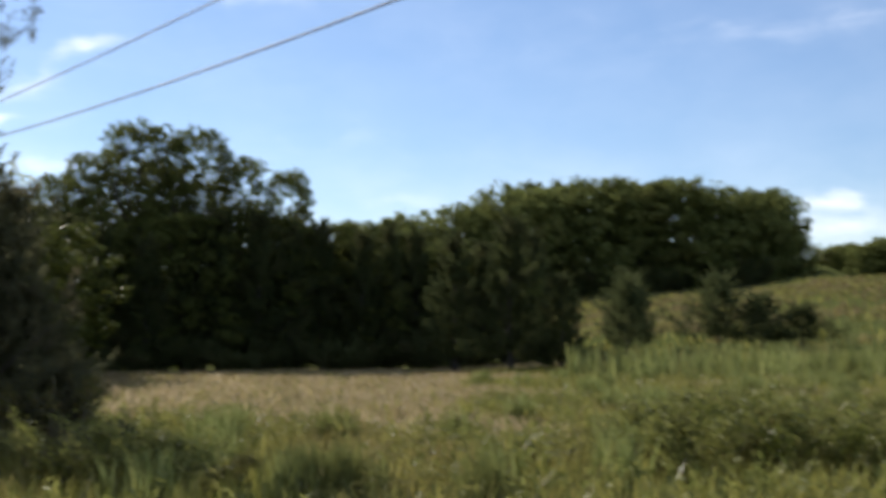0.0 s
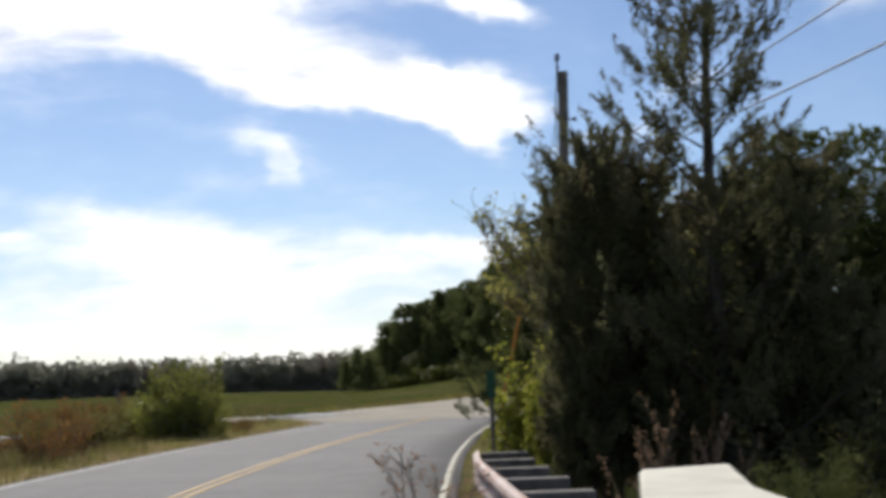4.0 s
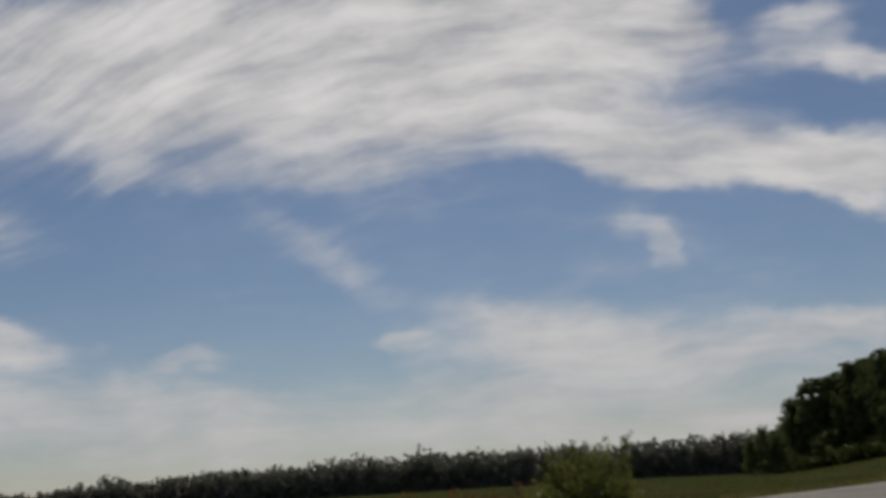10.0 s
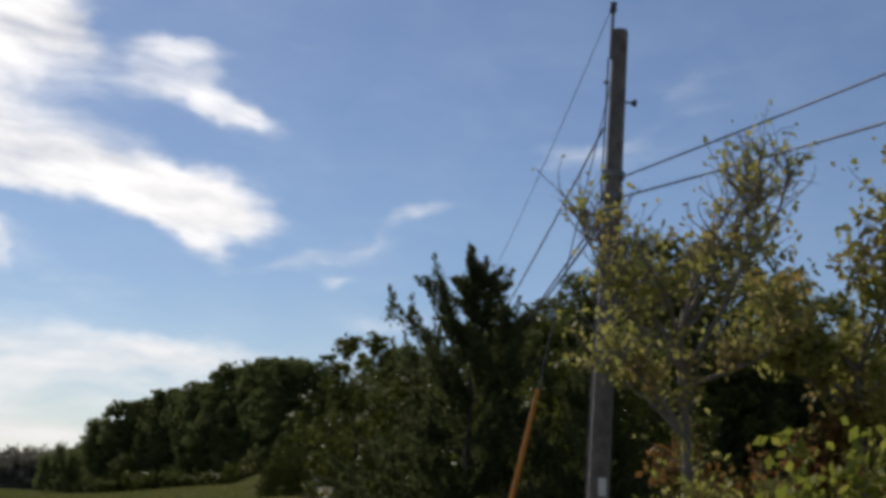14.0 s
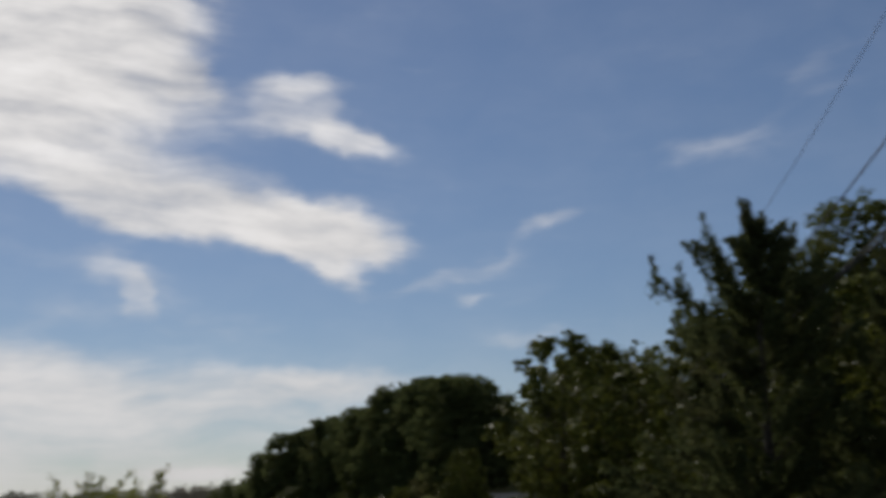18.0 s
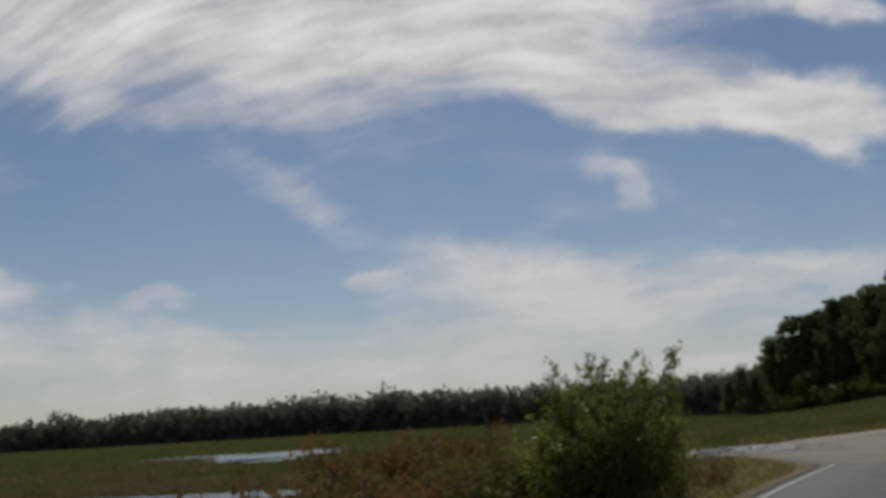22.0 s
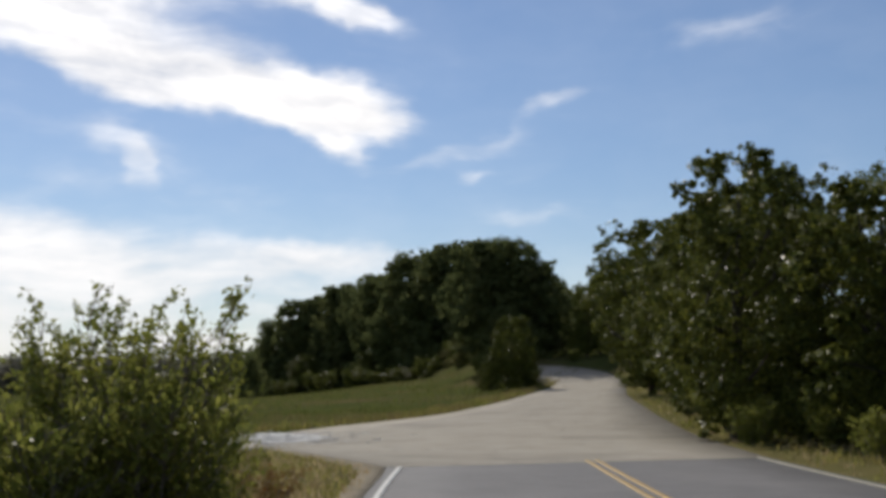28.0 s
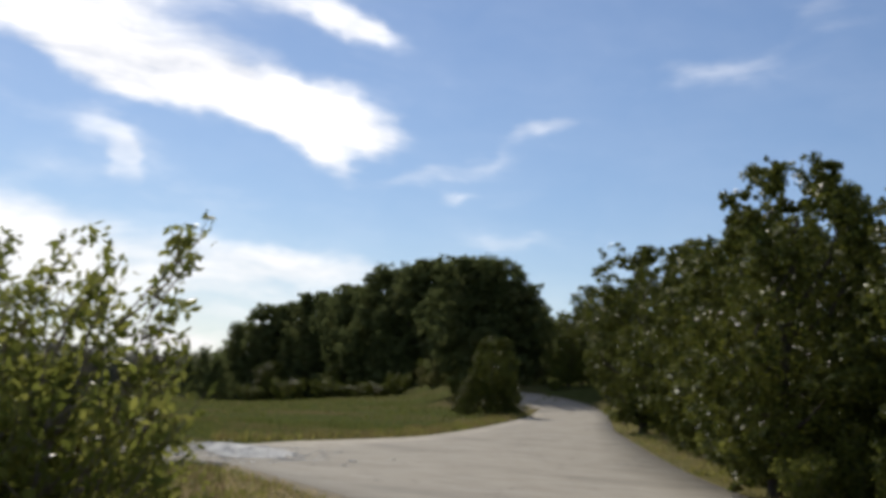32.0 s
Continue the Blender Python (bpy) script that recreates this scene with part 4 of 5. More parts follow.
verge_bush = shrub("shrub", 54, 1.5, 1.0, 0.12, 2600, 13, L_BUSH, "pale yellow-green brush at the foot of the roadside oaks", M_TWIG, 0.7, 0.5, group="brush under the oaks")
put(verge_bush, 3.3, 63.4, 0, 0.8, 0.8)
for x, y, turn, wide, tall in ((3.7, 66.3, 60, 0.9, 1.1), (4.4, 70.2, 130, 0.8, 0.8), (4.9, 73.2, 220, 1.0, 1.2), (5.7, 77.6, 20, 0.8, 0.9), (6.6, 82.4, 160, 1.0, 1.1), (7.6, 88.0, 300, 1.0, 0.9), (8.8, 94.5, 80, 1.1, 1.2), (2.5, 59.2, 190, 0.7, 0.7), (4.0, 74.2, 40, 0.9, 1.15), (1.9, 65.4, 280, 0.75, 0.8), (2.5, 67.0, 110, 0.7, 1.0), (5.8, 80.0, 330, 1.0, 1.2), (10.4, 102, 10, 1.2, 1.2), (12.4, 112, 250, 1.3, 1.2), (15.0, 124, 40, 1.4, 1.3)):
    again(verge_bush, x, y, turn, wide, tall)

# The big mid-distance wood beyond the meadow
big_a = broadleaf("tree", 61, 20.0, 7.5, 0.42, 32000, 40, 0.03, L_FAR, None, "tall dark green tree of the wood beyond the meadow", 1.25, 0.7, group="trees of the far wood")
big_b = broadleaf("tree", 62, 18.0, 7.0, 0.42, 30000, 38, 0.03, L_FAR, None, "tall dark green tree of the wood beyond the meadow", 1.3, 0.7, group="trees of the far wood")
CX, CY = -8.2, 29.5


def by_sight(azimuth, top, far):
    """A place and a height from the bearing and the rise of a treetop."""
    x, y = CX + far * math.sin(radians(azimuth)), CY + far * math.cos(radians(azimuth))
    return x, y, EYE + far * math.tan(radians(top)) - hz(x, y)


wood = [(-3.0, 3.1, 262), (-2.0, 3.95, 255), (-1.0, 4.2, 250), (0.0, 4.7, 240), (1.1, 4.5, 235), (2.0, 5.1, 222), (3.1, 6.0, 212), (4.2, 6.3, 204), (5.4, 6.5, 200), (6.5, 6.6, 138), (7.6, 6.5, 137), (8.5, 5.6, 139), (9.0, 4.8, 150), (9.4, 4.3, 190)]
for k, (a, top, far) in enumerate(wood):
    x, y, tall = by_sight(a, top, far)
    kind, h0 = (big_a, 20.0) if k % 2 == 0 else (big_b, 18.0)
    (put if k < 2 else again)(kind, x, y, k * 67, tall / h0 * (0.85 if k < 5 else 0.95), tall / h0)
for k, (a, top, far) in enumerate([(-1.6, 1.5, 238), (1.4, 1.9, 214), (4.7, 1.3, 190)]):
    x, y, tall = by_sight(a, top, far)
    again(oak_a, x, y, k * 53, tall / 9 * 1.5, tall / 9, "lower green tree at the front of the far wood")
mound = put(broadleaf("tree", 55, 6.0, 2.9, 0.15, 26000, 40, 0.02, L_OAK, None, "dense rounded green tree leafy to the ground beside the road", 0.85, low_wide=1.02), 4.9, 135, 20, 0.74, 1.0)
again(mound, 3.3, 134.5, 75, 0.5, 0.5)
again(mound, 6.4, 135.4, 200, 0.55, 0.55)
again(mound, 6.8, 137.2, 130, 0.42, 0.36, "low dense green bush at the bend of the road")
for x, y, turn, wide, tall in ((18.6, 152.4, 20, 0.7, 0.72), (16.6, 160.5, 140, 0.8, 0.6), (21.5, 149, 10, 0.8, 0.8), (18.5, 163, 300, 0.9, 0.8)):
    again(oak_a, x, y, turn, wide, tall, "sunlit green tree beyond the bend of the road")
for k, (a, far) in enumerate(((-2.6, 222), (-1.1, 214), (0.4, 202), (1.7, 192), (2.9, 180), (3.7, 176), (5.2, 170), (6.6, 166), (7.4, 168))):
    x, y, _ = by_sight(a, 2.0, far)
    again(under, x, y, k * 83, 1.5 + 0.4 * math.sin(k * 2.1), 1.1 + 0.4 * math.sin(k * 1.3), "yellow-green bush at the foot of the far wood")
far_cedar = cedar("cedar_tree", 66, 9.0, 3.0, 0.5, 3000, "small dark pointed conifer at the end of the wood", mat=L_FAR, tuft=0.5, group="conifers at the end of the wood")
put(far_cedar, *by_sight(-4.7, 1.9, 240)[:2], 0, 1.0, 0.95)
again(far_cedar, *by_sight(-5.3, 1.6, 243)[:2], 90, 0.9, 0.75)
again(far_cedar, *by_sight(-4.1, 1.5, 235)[:2], 200, 1.2, 0.8)

# Woods at the back of the east field
tall_a = broadleaf("tree", 71, 12.0, 3.4, 0.13, 27000, 34, 0.45, L_FIELD, None, "tall open-crowned tree standing over the cedars", 0.9, group="tall trees behind the field")
put(tall_a, 14.8, 67.0, 0, 1.0, 1.12)
for x, y, turn, wide, tall in ((11.0, 67.5, 90, 0.75, 0.86), (12.6, 68, 30, 0.7, 0.98), (17.6, 66.8, 200, 0.9, 1.1), (20.4, 66.4, 130, 0.8, 0.98), (22.7, 66.0, 280, 0.7, 0.93), (16.2, 69, 160, 0.9, 0.98)):
    again(tall_a, x, y, turn, wide, tall)
edge_cedar = cedar("cedar_tree", 72, 7.4, 2.0, 0.12, 30000, "dark cedar in the thick edge of the field wood", group="cedars along the field", tuft=0.2, mat=L_PINE)
edge_round = broadleaf("tree", 73, 7.4, 2.9, 0.14, 22000, 30, 0.04, L_FIELD, None, "dark leafy tree in the thick edge of the field wood", 1.1, group="leafy trees along the field")
put(edge_cedar, 11.0, 62.5)
put(edge_round, 13.0, 65.0)
rng = np.random.default_rng(12)
for k in range(16):
    f = k / 15
    x, y = 8.4 + 29.5 * f, 63.0 + 1.0 * f + rng.uniform(-0.8, 0.8)
    again(edge_cedar, x, y, rng.uniform(0, 360), rng.uniform(0.95, 1.35), rng.uniform(0.72, 1.18) - 0.08 * abs(f - 0.6))
for k in range(15):
    f = k / 14
    again(edge_round, 7.5 + 28 * f, 64.6 + rng.uniform(-0.6, 2.4), rng.uniform(0, 360), rng.uniform(0.9, 1.15), rng.uniform(0.92, 1.22) - 0.05 * f)
for x, y, turn, wide, tall in ((23.6, 67.2, 40, 1.0, 1.16), (25.3, 66.4, 160, 1.0, 1.14), (27.2, 67.0, 250, 1.1, 1.16), (29.4, 66.6, 310, 1.0, 1.12)):
    again(edge_round, x, y, turn, wide, tall)
field_brush = put(shrub("shrub", 75, 1.7, 1.5, 0.11, 6500, 14, L_PINE, "dark low brush along the edge of the field wood", M_BARK, 0.8, 0.5, group="brush along the field wood"), 9.5, 61.4)
for k in range(17):
    f = k / 16
    again(field_brush, 7.5 + 29 * f, 61.6 + 0.9 * math.sin(k * 1.9), k * 71, 1.0 + 0.3 * math.sin(k * 2.3), 0.9 + 0.25 * math.sin(k * 1.7))
for x, y, turn, wide, tall in ((29.4, 52.2, 20, 1.25, 0.98), (31.2, 50.6, 200, 1.0, 0.62), (27.6, 54.6, 100, 1.1, 0.9)):
    again(edge_cedar, x, y, turn, wide, tall, "dark cedar standing out from the field wood")
field_cedar = put(cedar("cedar_tree", 74, 3.6, 1.5, 0.14, 6000, "small dark cedar standing in the rough field", tuft=0.2, mat=L_PINE, group="small cedars in the field"), 37.6, 54.4, 60, 1.4, 1.1)
for x, y, turn, wide, tall in ((42.6, 61.4, 20, 1.6, 1.2), (43.9, 54.8, 130, 1.7, 1.12), (45.6, 53.2, 220, 1.6, 0.8), (47.4, 52.0, 300, 1.5, 0.62)):
    again(field_cedar, x, y, turn, wide, tall, "small dark cedar standing in the rough field")
ridge_a = broadleaf("tree", 63, 18.0, 9.5, 0.45, 26000, 40, 0.03, L_RIDGE, None, "broad green tree on the field ridge", 1.3, 0.7, group="trees of the field ridge")
ridge_b = broadleaf("tree", 64, 18.0, 8.5, 0.45, 26000, 36, 0.03, L_RIDGE, None, "broad green tree on the field ridge", 1.35, 0.7, group="trees of the field ridge")
for k, (a, top, far) in enumerate([(23.5, 5.4, 190), (25.6, 5.75, 185), (27.6, 6.3, 190), (29.4, 7.0, 195), (31.3, 7.2, 200), (33.2, 7.5, 200), (35.2, 7.4, 200), (37.0, 7.2, 200), (38.9, 6.9, 200), (40.4, 6.5, 200), (40.9, 6.7, 206), (41.9, 5.0, 204)]):
    x, y = far * math.sin(radians(a)), far * math.cos(radians(a))
    tall = EYE + far * math.tan(radians(top)) - hz(x, y)
    (put if k < 2 else again)(ridge_a if k % 2 else ridge_b, x, y, k * 71, tall / 18 * 1.1, tall / 18)
for k in range(12):
    way, far = radians(43.9 + 0.62 * k), 236 + 9 * math.sin(k * 1.9)
    again(ridge_a if k % 2 else ridge_b, far * math.sin(way), far * math.cos(way), k * 97, 0.62, 0.43 + 0.04 * math.sin(k * 2.3) + 0.012 * k, "green tree in the row beyond the field")
for k in range(22):
    a, far = 27.0 + 0.7 * k, 197 + 5 * math.sin(k * 1.3)
    again(field_brush, far * math.sin(radians(a)), far * math.cos(radians(a)), k * 57, 2.0 + 0.5 * math.sin(k * 2.1), 2.3 + 0.7 * math.sin(k * 1.7), "dark brush at the foot of the ridge wood")


# ---- the far tree line over the marsh: nobody could count it ----
def far_woods(name, seed, a0, a1, far0, far1, tops, step_deg, mat, leaf=1.3):
    """A long wood: a lumpy dense inside and thousands of leaf clumps over it."""
    rng = np.random.default_rng(seed)
    pts, core = [], []
    for a in np.arange(a0, a1, step_deg):
        f = (a - a0) / (a1 - a0)
        far = far0 + (far1 - far0) * f
        out = np.array([math.sin(radians(a)), math.cos(radians(a))])
        top = np.interp(a, tops[0], tops[1]) + rng.uniform(-0.2, 0.02) + 0.12 * math.sin(a * 1.9) * math.sin(a * 0.7 + 1) + (0.3 if rng.uniform() < 0.04 else 0)
        mid = np.array([CX, CY]) + out * far
        z0 = hz(*mid)
        h = EYE + far * math.tan(radians(top)) - z0
        for along_out, up in ((-6, -0.02), (-5, 0.4), (-2, 0.72), (2, 0.76), (5, 0.3), (6, -0.02)):
            core.append((*(mid + out * along_out * rng.uniform(0.8, 1.2)), z0 + h * up * rng.uniform(0.85, 1.1)))
        for z in rng.uniform(0.1, 0.92, 22 if leaf < 1.2 else 8):
            p = mid + out * rng.uniform(-9, 5) + rng.uniform(-2, 2, 2)
            pts.append(clump_points(rng, (*p, z0 + h * z), h * (rng.uniform(0.1, 0.24) if leaf < 1.2 else rng.uniform(0.16, 0.34)), 110 if leaf < 1.2 else 34, 0.9))
    n = len(core) // 6
    i, j = np.meshgrid(np.arange(n - 1), np.arange(5), indexing="ij")
    q = np.stack([i * 6 + j, i * 6 + j + 1, (i + 1) * 6 + j + 1, (i + 1) * 6 + j], -1).reshape(-1, 4)
    wood = part(name, mesh_of(name, core, quads=q, smooth=True), mat)
    pts = np.concatenate(pts)
    pts[:, 2] = np.maximum(pts[:, 2], 0.2)
    part("crown", leaves("crown", rng, pts, leaf, 0.8), mat, wood)
    return wood


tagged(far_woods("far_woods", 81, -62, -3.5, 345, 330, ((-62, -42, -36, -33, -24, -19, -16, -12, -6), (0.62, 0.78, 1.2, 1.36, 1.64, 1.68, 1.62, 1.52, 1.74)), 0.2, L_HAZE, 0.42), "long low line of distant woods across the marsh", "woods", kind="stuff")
tagged(far_woods("far_woods", 84, -4.6, 11, 290, 225, ((-4.6, -3, 0, 3, 6, 8, 11), (1.0, 2.2, 3.4, 4.6, 5.4, 5.2, 3.6)), 0.35, L_FAR, 1.3), "dense inside of the wood beyond the meadow", "woods", kind="stuff")
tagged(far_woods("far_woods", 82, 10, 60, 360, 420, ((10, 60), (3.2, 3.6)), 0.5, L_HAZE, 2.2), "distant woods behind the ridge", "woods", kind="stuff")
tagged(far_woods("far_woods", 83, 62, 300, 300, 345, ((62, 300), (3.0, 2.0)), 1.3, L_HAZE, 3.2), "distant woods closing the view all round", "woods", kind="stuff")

# ---- the roadside bush and scrub on the left ----
bush = shrub("bush", 91, 2.95, 1.36, 0.1, 7200, 32, L_BUSH, "leafy willow bush with upright twigs at the road's edge", M_TWIG, 0.62, 0.45, 0.42, "bush", split=True, loose=0.5, rise=1.1)
put(bush, -11.3, 47.7, 0, 1.0, 0.87)
skirt = shrub("shrub", 92, 1.55, 1.3, 0.115, 2300, 16, L_BUSH, "low green brush round the willow bush", M_TWIG, 0.75, 0.45, 0, group="brush round the willow bush")
put(skirt, -12.1, 47.4, 0, 0.7, 0.8)
again(skirt, -11.9, 46.8, 90, 0.95, 1.15)
again(skirt, -10.9, 47.2, 10, 0.85, 1.1)
again(skirt, -11.5, 48.4, 200, 0.9, 1.25)
again(skirt, -10.5, 48.6, 250, 0.6, 0.8)
red = shrub("shrub", 93, 1.2, 1.1, 0.16, 1250, 14, L_RUST, "rust-red and green low scrub along the marsh", M_TWIG, 0.8, 0.36, 0, group="scrub along the marsh", loose=0.5, rise=1.2)
put(red, -15.6, 51.4)
brown = shrub("shrub", 94, 0.9, 0.8, 0.08, 1500, 12, L_RUST, "dry brown weeds at the verge", M_TWIG, 0.8, 0.4, 0)
put(brown, -9.9, 50.6, 0, 0.6, 0.6)
scrub = shrub("shrub", 97, 1.05, 1.1, 0.15, 1300, 14, L_SCRUB, "green and brown low scrub along the marsh", M_TWIG, 0.8, 0.36, 0, group="scrub along the marsh", loose=0.5, rise=1.2)
put(scrub, -15.2, 46.4)
rng = np.random.default_rng(7)
for k in range(24):
    y = 41 + rng.uniform(0, 12)
    again(red if k % 4 == 0 else scrub, -13.2 - rng.uniform(0, 0.4 + 0.36 * (y - 41)), y, rng.uniform(0, 360), rng.uniform(0.7, 1.15), rng.uniform(0.6, 1.0))
for x, y in ((-12.0, 37.6), (-11.5, 34.6), (-12.6, 33.0), (-13.2, 40.5), (-11.9, 31.0), (-14.0, 36.0)):
    again(brown, x, y, x * 77, 1.1 + 0.2 * math.sin(y), 1.0 + 0.3 * math.sin(x))
put(shrub("shrub", 95, 0.8, 1.2, 0.06, 7500, 16, L_OAK, "dark low scrub in the tall field grass", M_BARK, 0.9), 10.4, 11.2)
put(shrub("shrub", 96, 1.0, 1.3, 0.09, 3000, 12, L_CEDAR, "dark low scrub in the tall field grass", M_BARK, 0.9), 2.5, 14.8, 0, 0.6, 0.65)


# ---- grass ----
def grass(name, seed, spots, tall, width, mat, label, category="grass", bend=0.35):
    rng = np.random.default_rng(seed)
    n = len(spots)
    base = np.column_stack([spots, height(spots[:, 0], spots[:, 1]) - 0.04])
    h = tall * rng.uniform(0.5, 1.25, n)
    a = rng.uniform(0, 2 * np.pi, n)
    lean = rng.uniform(0, bend, n) * h
    b = rng.uniform(0, 2 * np.pi, n)
    side = np.stack([np.cos(a), np.sin(a), 0 * a], -1) * (width * rng.uniform(0.6, 1.4, n))[:, None]
    top = base + np.stack([np.cos(b) * lean, np.sin(b) * lean, h], -1)
    mid = base + np.stack([np.cos(b) * lean * 0.3, np.sin(b) * lean * 0.3, h * 0.55], -1)
    v = np.stack([base - side, base + side, mid + side * 0.8, top, mid - side * 0.8], 1).reshape(-1, 3)
    k = np.arange(n, dtype=np.int32)[:, None] * 5
    me = mesh_of(name, v, quads=k + np.array([0, 1, 2, 4]), tris=k + np.array([4, 2, 3]))
    return tagged(part(name, me, mat), label, category, kind="stuff")


def scatter(rng, n, x0, x1, y0, y1, keep=None, tuft=0.0):
    p = np.column_stack([rng.uniform(x0, x1, n), rng.uniform(y0, y1, n)])
    if tuft:
        c = np.column_stack([rng.uniform(x0, x1, n // 9 + 1), rng.uniform(y0, y1, n // 9 + 1)])
        p = c[rng.integers(0, len(c), n)] + rng.normal(size=(n, 2)) * tuft
    return p[keep(p)] if keep is not None else p


rng = np.random.default_rng(101)


def bearing(p):
    return np.degrees(np.arctan2(p[:, 0], p[:, 1]))


def in_dry(p):
    d = np.hypot(p[:, 0], p[:, 1])
    return (d > 23 + 4 * np.sin(p[:, 0] * 0.5)) & (d < 66) & (bearing(p) < 30 + 3 * np.sin(d * 0.4)) & (bearing(p) > 5) & (p[:, 0] > 3.4)


def in_green(p):
    return (p[:, 0] > 1.2 + 0.1 * np.maximum(0, p[:, 1] - 10)) & (bearing(p) < 55) & ~in_dry(p) & (np.hypot(p[:, 0], p[:, 1]) > 7)


grass("grass", 102, scatter(rng, 150000, 1, 46, 5, 52, in_green, 0.17), 0.42, 0.014, L_GRASS, "tall green and yellow field grass", "grass", 0.75)
tussocks = np.repeat(scatter(rng, 1500, 2, 40, 8, 40, in_green, 0.17), 22, axis=0)
grass("grass", 132, tussocks + rng.normal(size=tussocks.shape) * 0.06, 0.62, 0.016, L_REED, "upright pale green tussocks in the field grass", "grass", 0.3)
grass("grass", 103, scatter(rng, 60000, 3, 34, 13, 62, in_dry, 0.24), 0.3, 0.017, L_DRY, "dry tan flattened grass across the back of the field", "grass", 1.5)
grass("grass", 114, scatter(rng, 16000, 3, 34, 13, 62, in_dry, 0.3), 0.33, 0.015, L_GRASS, "green grass coming up through the dry field", "grass", 0.9)


def leafy_weeds(name, seed, spots, tall, leaf, each, mat, label):
    """Waist-high weeds: leaves gathered along leaning stems."""
    rng = np.random.default_rng(seed)
    n = len(spots)
    k = np.repeat(np.arange(n), each)
    u = rng.uniform(0.1, 1.0, len(k))
    h = tall * rng.uniform(0.5, 1.2, n)
    lean = rng.normal(size=(n, 2)) * 0.2
    base = np.column_stack([spots, height(spots[:, 0], spots[:, 1])])[k]
    p = base + np.column_stack([lean[k] * (u * h[k])[:, None], u * h[k]]) + rng.normal(size=(len(k), 3)) * 0.05
    up = np.tile((0.0, 0.0, 0.6), (len(k), 1))
    return tagged(part(name, leaves(name, rng, p, leaf, 0.32, up, 1.0), mat), label, "weeds", kind="stuff")


leafy_weeds("field_weeds", 131, scatter(rng, 6500, 2, 24, 8, 25, lambda p: in_green(p) & (np.sin(p[:, 0] * 1.1 + 2 * np.sin(p[:, 1] * 0.7)) > -0.2), 0.5), 0.5, 0.11, 13, L_WEED, "leafy green field weeds with glossy leaves")
dark_weed = shrub("shrub", 98, 1.0, 0.9, 0.07, 4200, 14, L_WEED, "dark leafy weed clump in the field", M_BARK, 0.8, 0.5, group="weed clumps in the field")
put(dark_weed, 9.6, 12.6, 0, 1.0, 1.0)
for x, y, turn, wide, tall in ((9.0, 11.6, 40, 0.9, 0.9), (11.2, 13.0, 90, 0.9, 0.8), (10.4, 11.4, 150, 0.9, 0.9), (2.6, 13.2, 200, 0.8, 0.8), (3.0, 13.6, 260, 0.6, 0.55), (3.2, 12.6, 20, 0.8, 0.6)):
    again(dark_weed, x, y, turn, wide, tall)
grass("reeds", 104, scatter(rng, 20000, 24, 62, 26, 56, lambda p: (np.hypot(p[:, 0], p[:, 1]) > 50) & (np.hypot(p[:, 0], p[:, 1]) < 60) & (bearing(p) > 32) & (np.sin(p[:, 0] * 1.7 + np.sin(p[:, 1] * 1.1)) + np.sin(p[:, 1] * 2.3 - p[:, 0]) > -0.75), 0.55), 1.35, 0.035, L_REED, "bright green reed bed across the field", "reeds")
grass("grass", 119, scatter(rng, 15000, 45, 130, 45, 170, lambda p: (bearing(p) > 31) & (np.hypot(p[:, 0], p[:, 1]) > 95) & (np.hypot(p[:, 0], p[:, 1]) < 165), 0.8), 0.55, 0.07, L_SEDGE, "brown dry grass on the climbing field")
grass("grass", 105, scatter(rng, 16000, 35, 120, 40, 170, lambda p: (bearing(p) > 29) & (np.hypot(p[:, 0], p[:, 1]) > 62), 0.5), 0.6, 0.06, L_GRASS, "rough grass on the climbing field")


def off_water(p):
    wet = np.zeros(len(p), bool)
    for cx, cy, rx, ry, turn in POOLS:
        c, s = math.cos(radians(turn)), math.sin(radians(turn))
        dx, dy = p[:, 0] - cx, p[:, 1] - cy
        wet |= ((c * dx + s * dy) / rx) ** 2 + ((c * dy - s * dx) / ry) ** 2 < 1.15
    return ~wet


def marsh(p):
    edge = np.interp(p[:, 1], [0, 46, 58, 62, 66.3, 66.5, 80, 81, 92, 108, 130, 180], [-10.9, -10.4, -10.2, -10.6, -11.2, -17, -17, -11.4, -6.0, -0.2, 6.4, 24])
    return (p[:, 0] < edge) & off_water(p)


grass("grass", 115, scatter(rng, 15000, -26, -11.3, -8, 27, None, 0.2), 0.22, 0.016, L_MEADOW, "green marsh grass beside the near road")
grass("grass", 116, scatter(rng, 15000, 0.9, 22, -10, 9, lambda p: p[:, 0] > 0.8, 0.2), 0.3, 0.015, L_GRASS, "rough green grass beside the bridge")
grass("grass", 106, scatter(rng, 60000, -40, 0, 26, 110, marsh, 0.2), 0.22, 0.016, L_MEADOW, "green marsh grass beside the road")
grass("grass", 107, scatter(rng, 16000, -34, -10, 28, 66, marsh, 0.25), 0.36, 0.012, L_SEDGE, "dry brown grass among the marsh grass")
grass("grass", 113, scatter(rng, 22000, -95, -14, 58, 105, lambda p: marsh(p) & (np.sin(p[:, 1] * 0.33 + np.sin(p[:, 0] * 0.12)) > 0.1), 0.5), 0.34, 0.03, L_SEDGE, "brown dry sedge in bands across the marsh")
grass("grass", 108, scatter(rng, 60000, -130, 40, 95, 290, marsh, 0.7), 0.26, 0.05, L_MEADOW, "green meadow grass before the woods")


def verge_l(p):
    a = np.interp(p[:, 1], [80, 83, 88.5, 95, 106, 117, 132, 145], [-11.3, -10.1, -7.4, -4.2, -0.6, 2.8, 7.3, 11.0])
    return (p[:, 0] < a) & (p[:, 0] > a - 1.6 - 0.5 * np.sin(p[:, 1]))


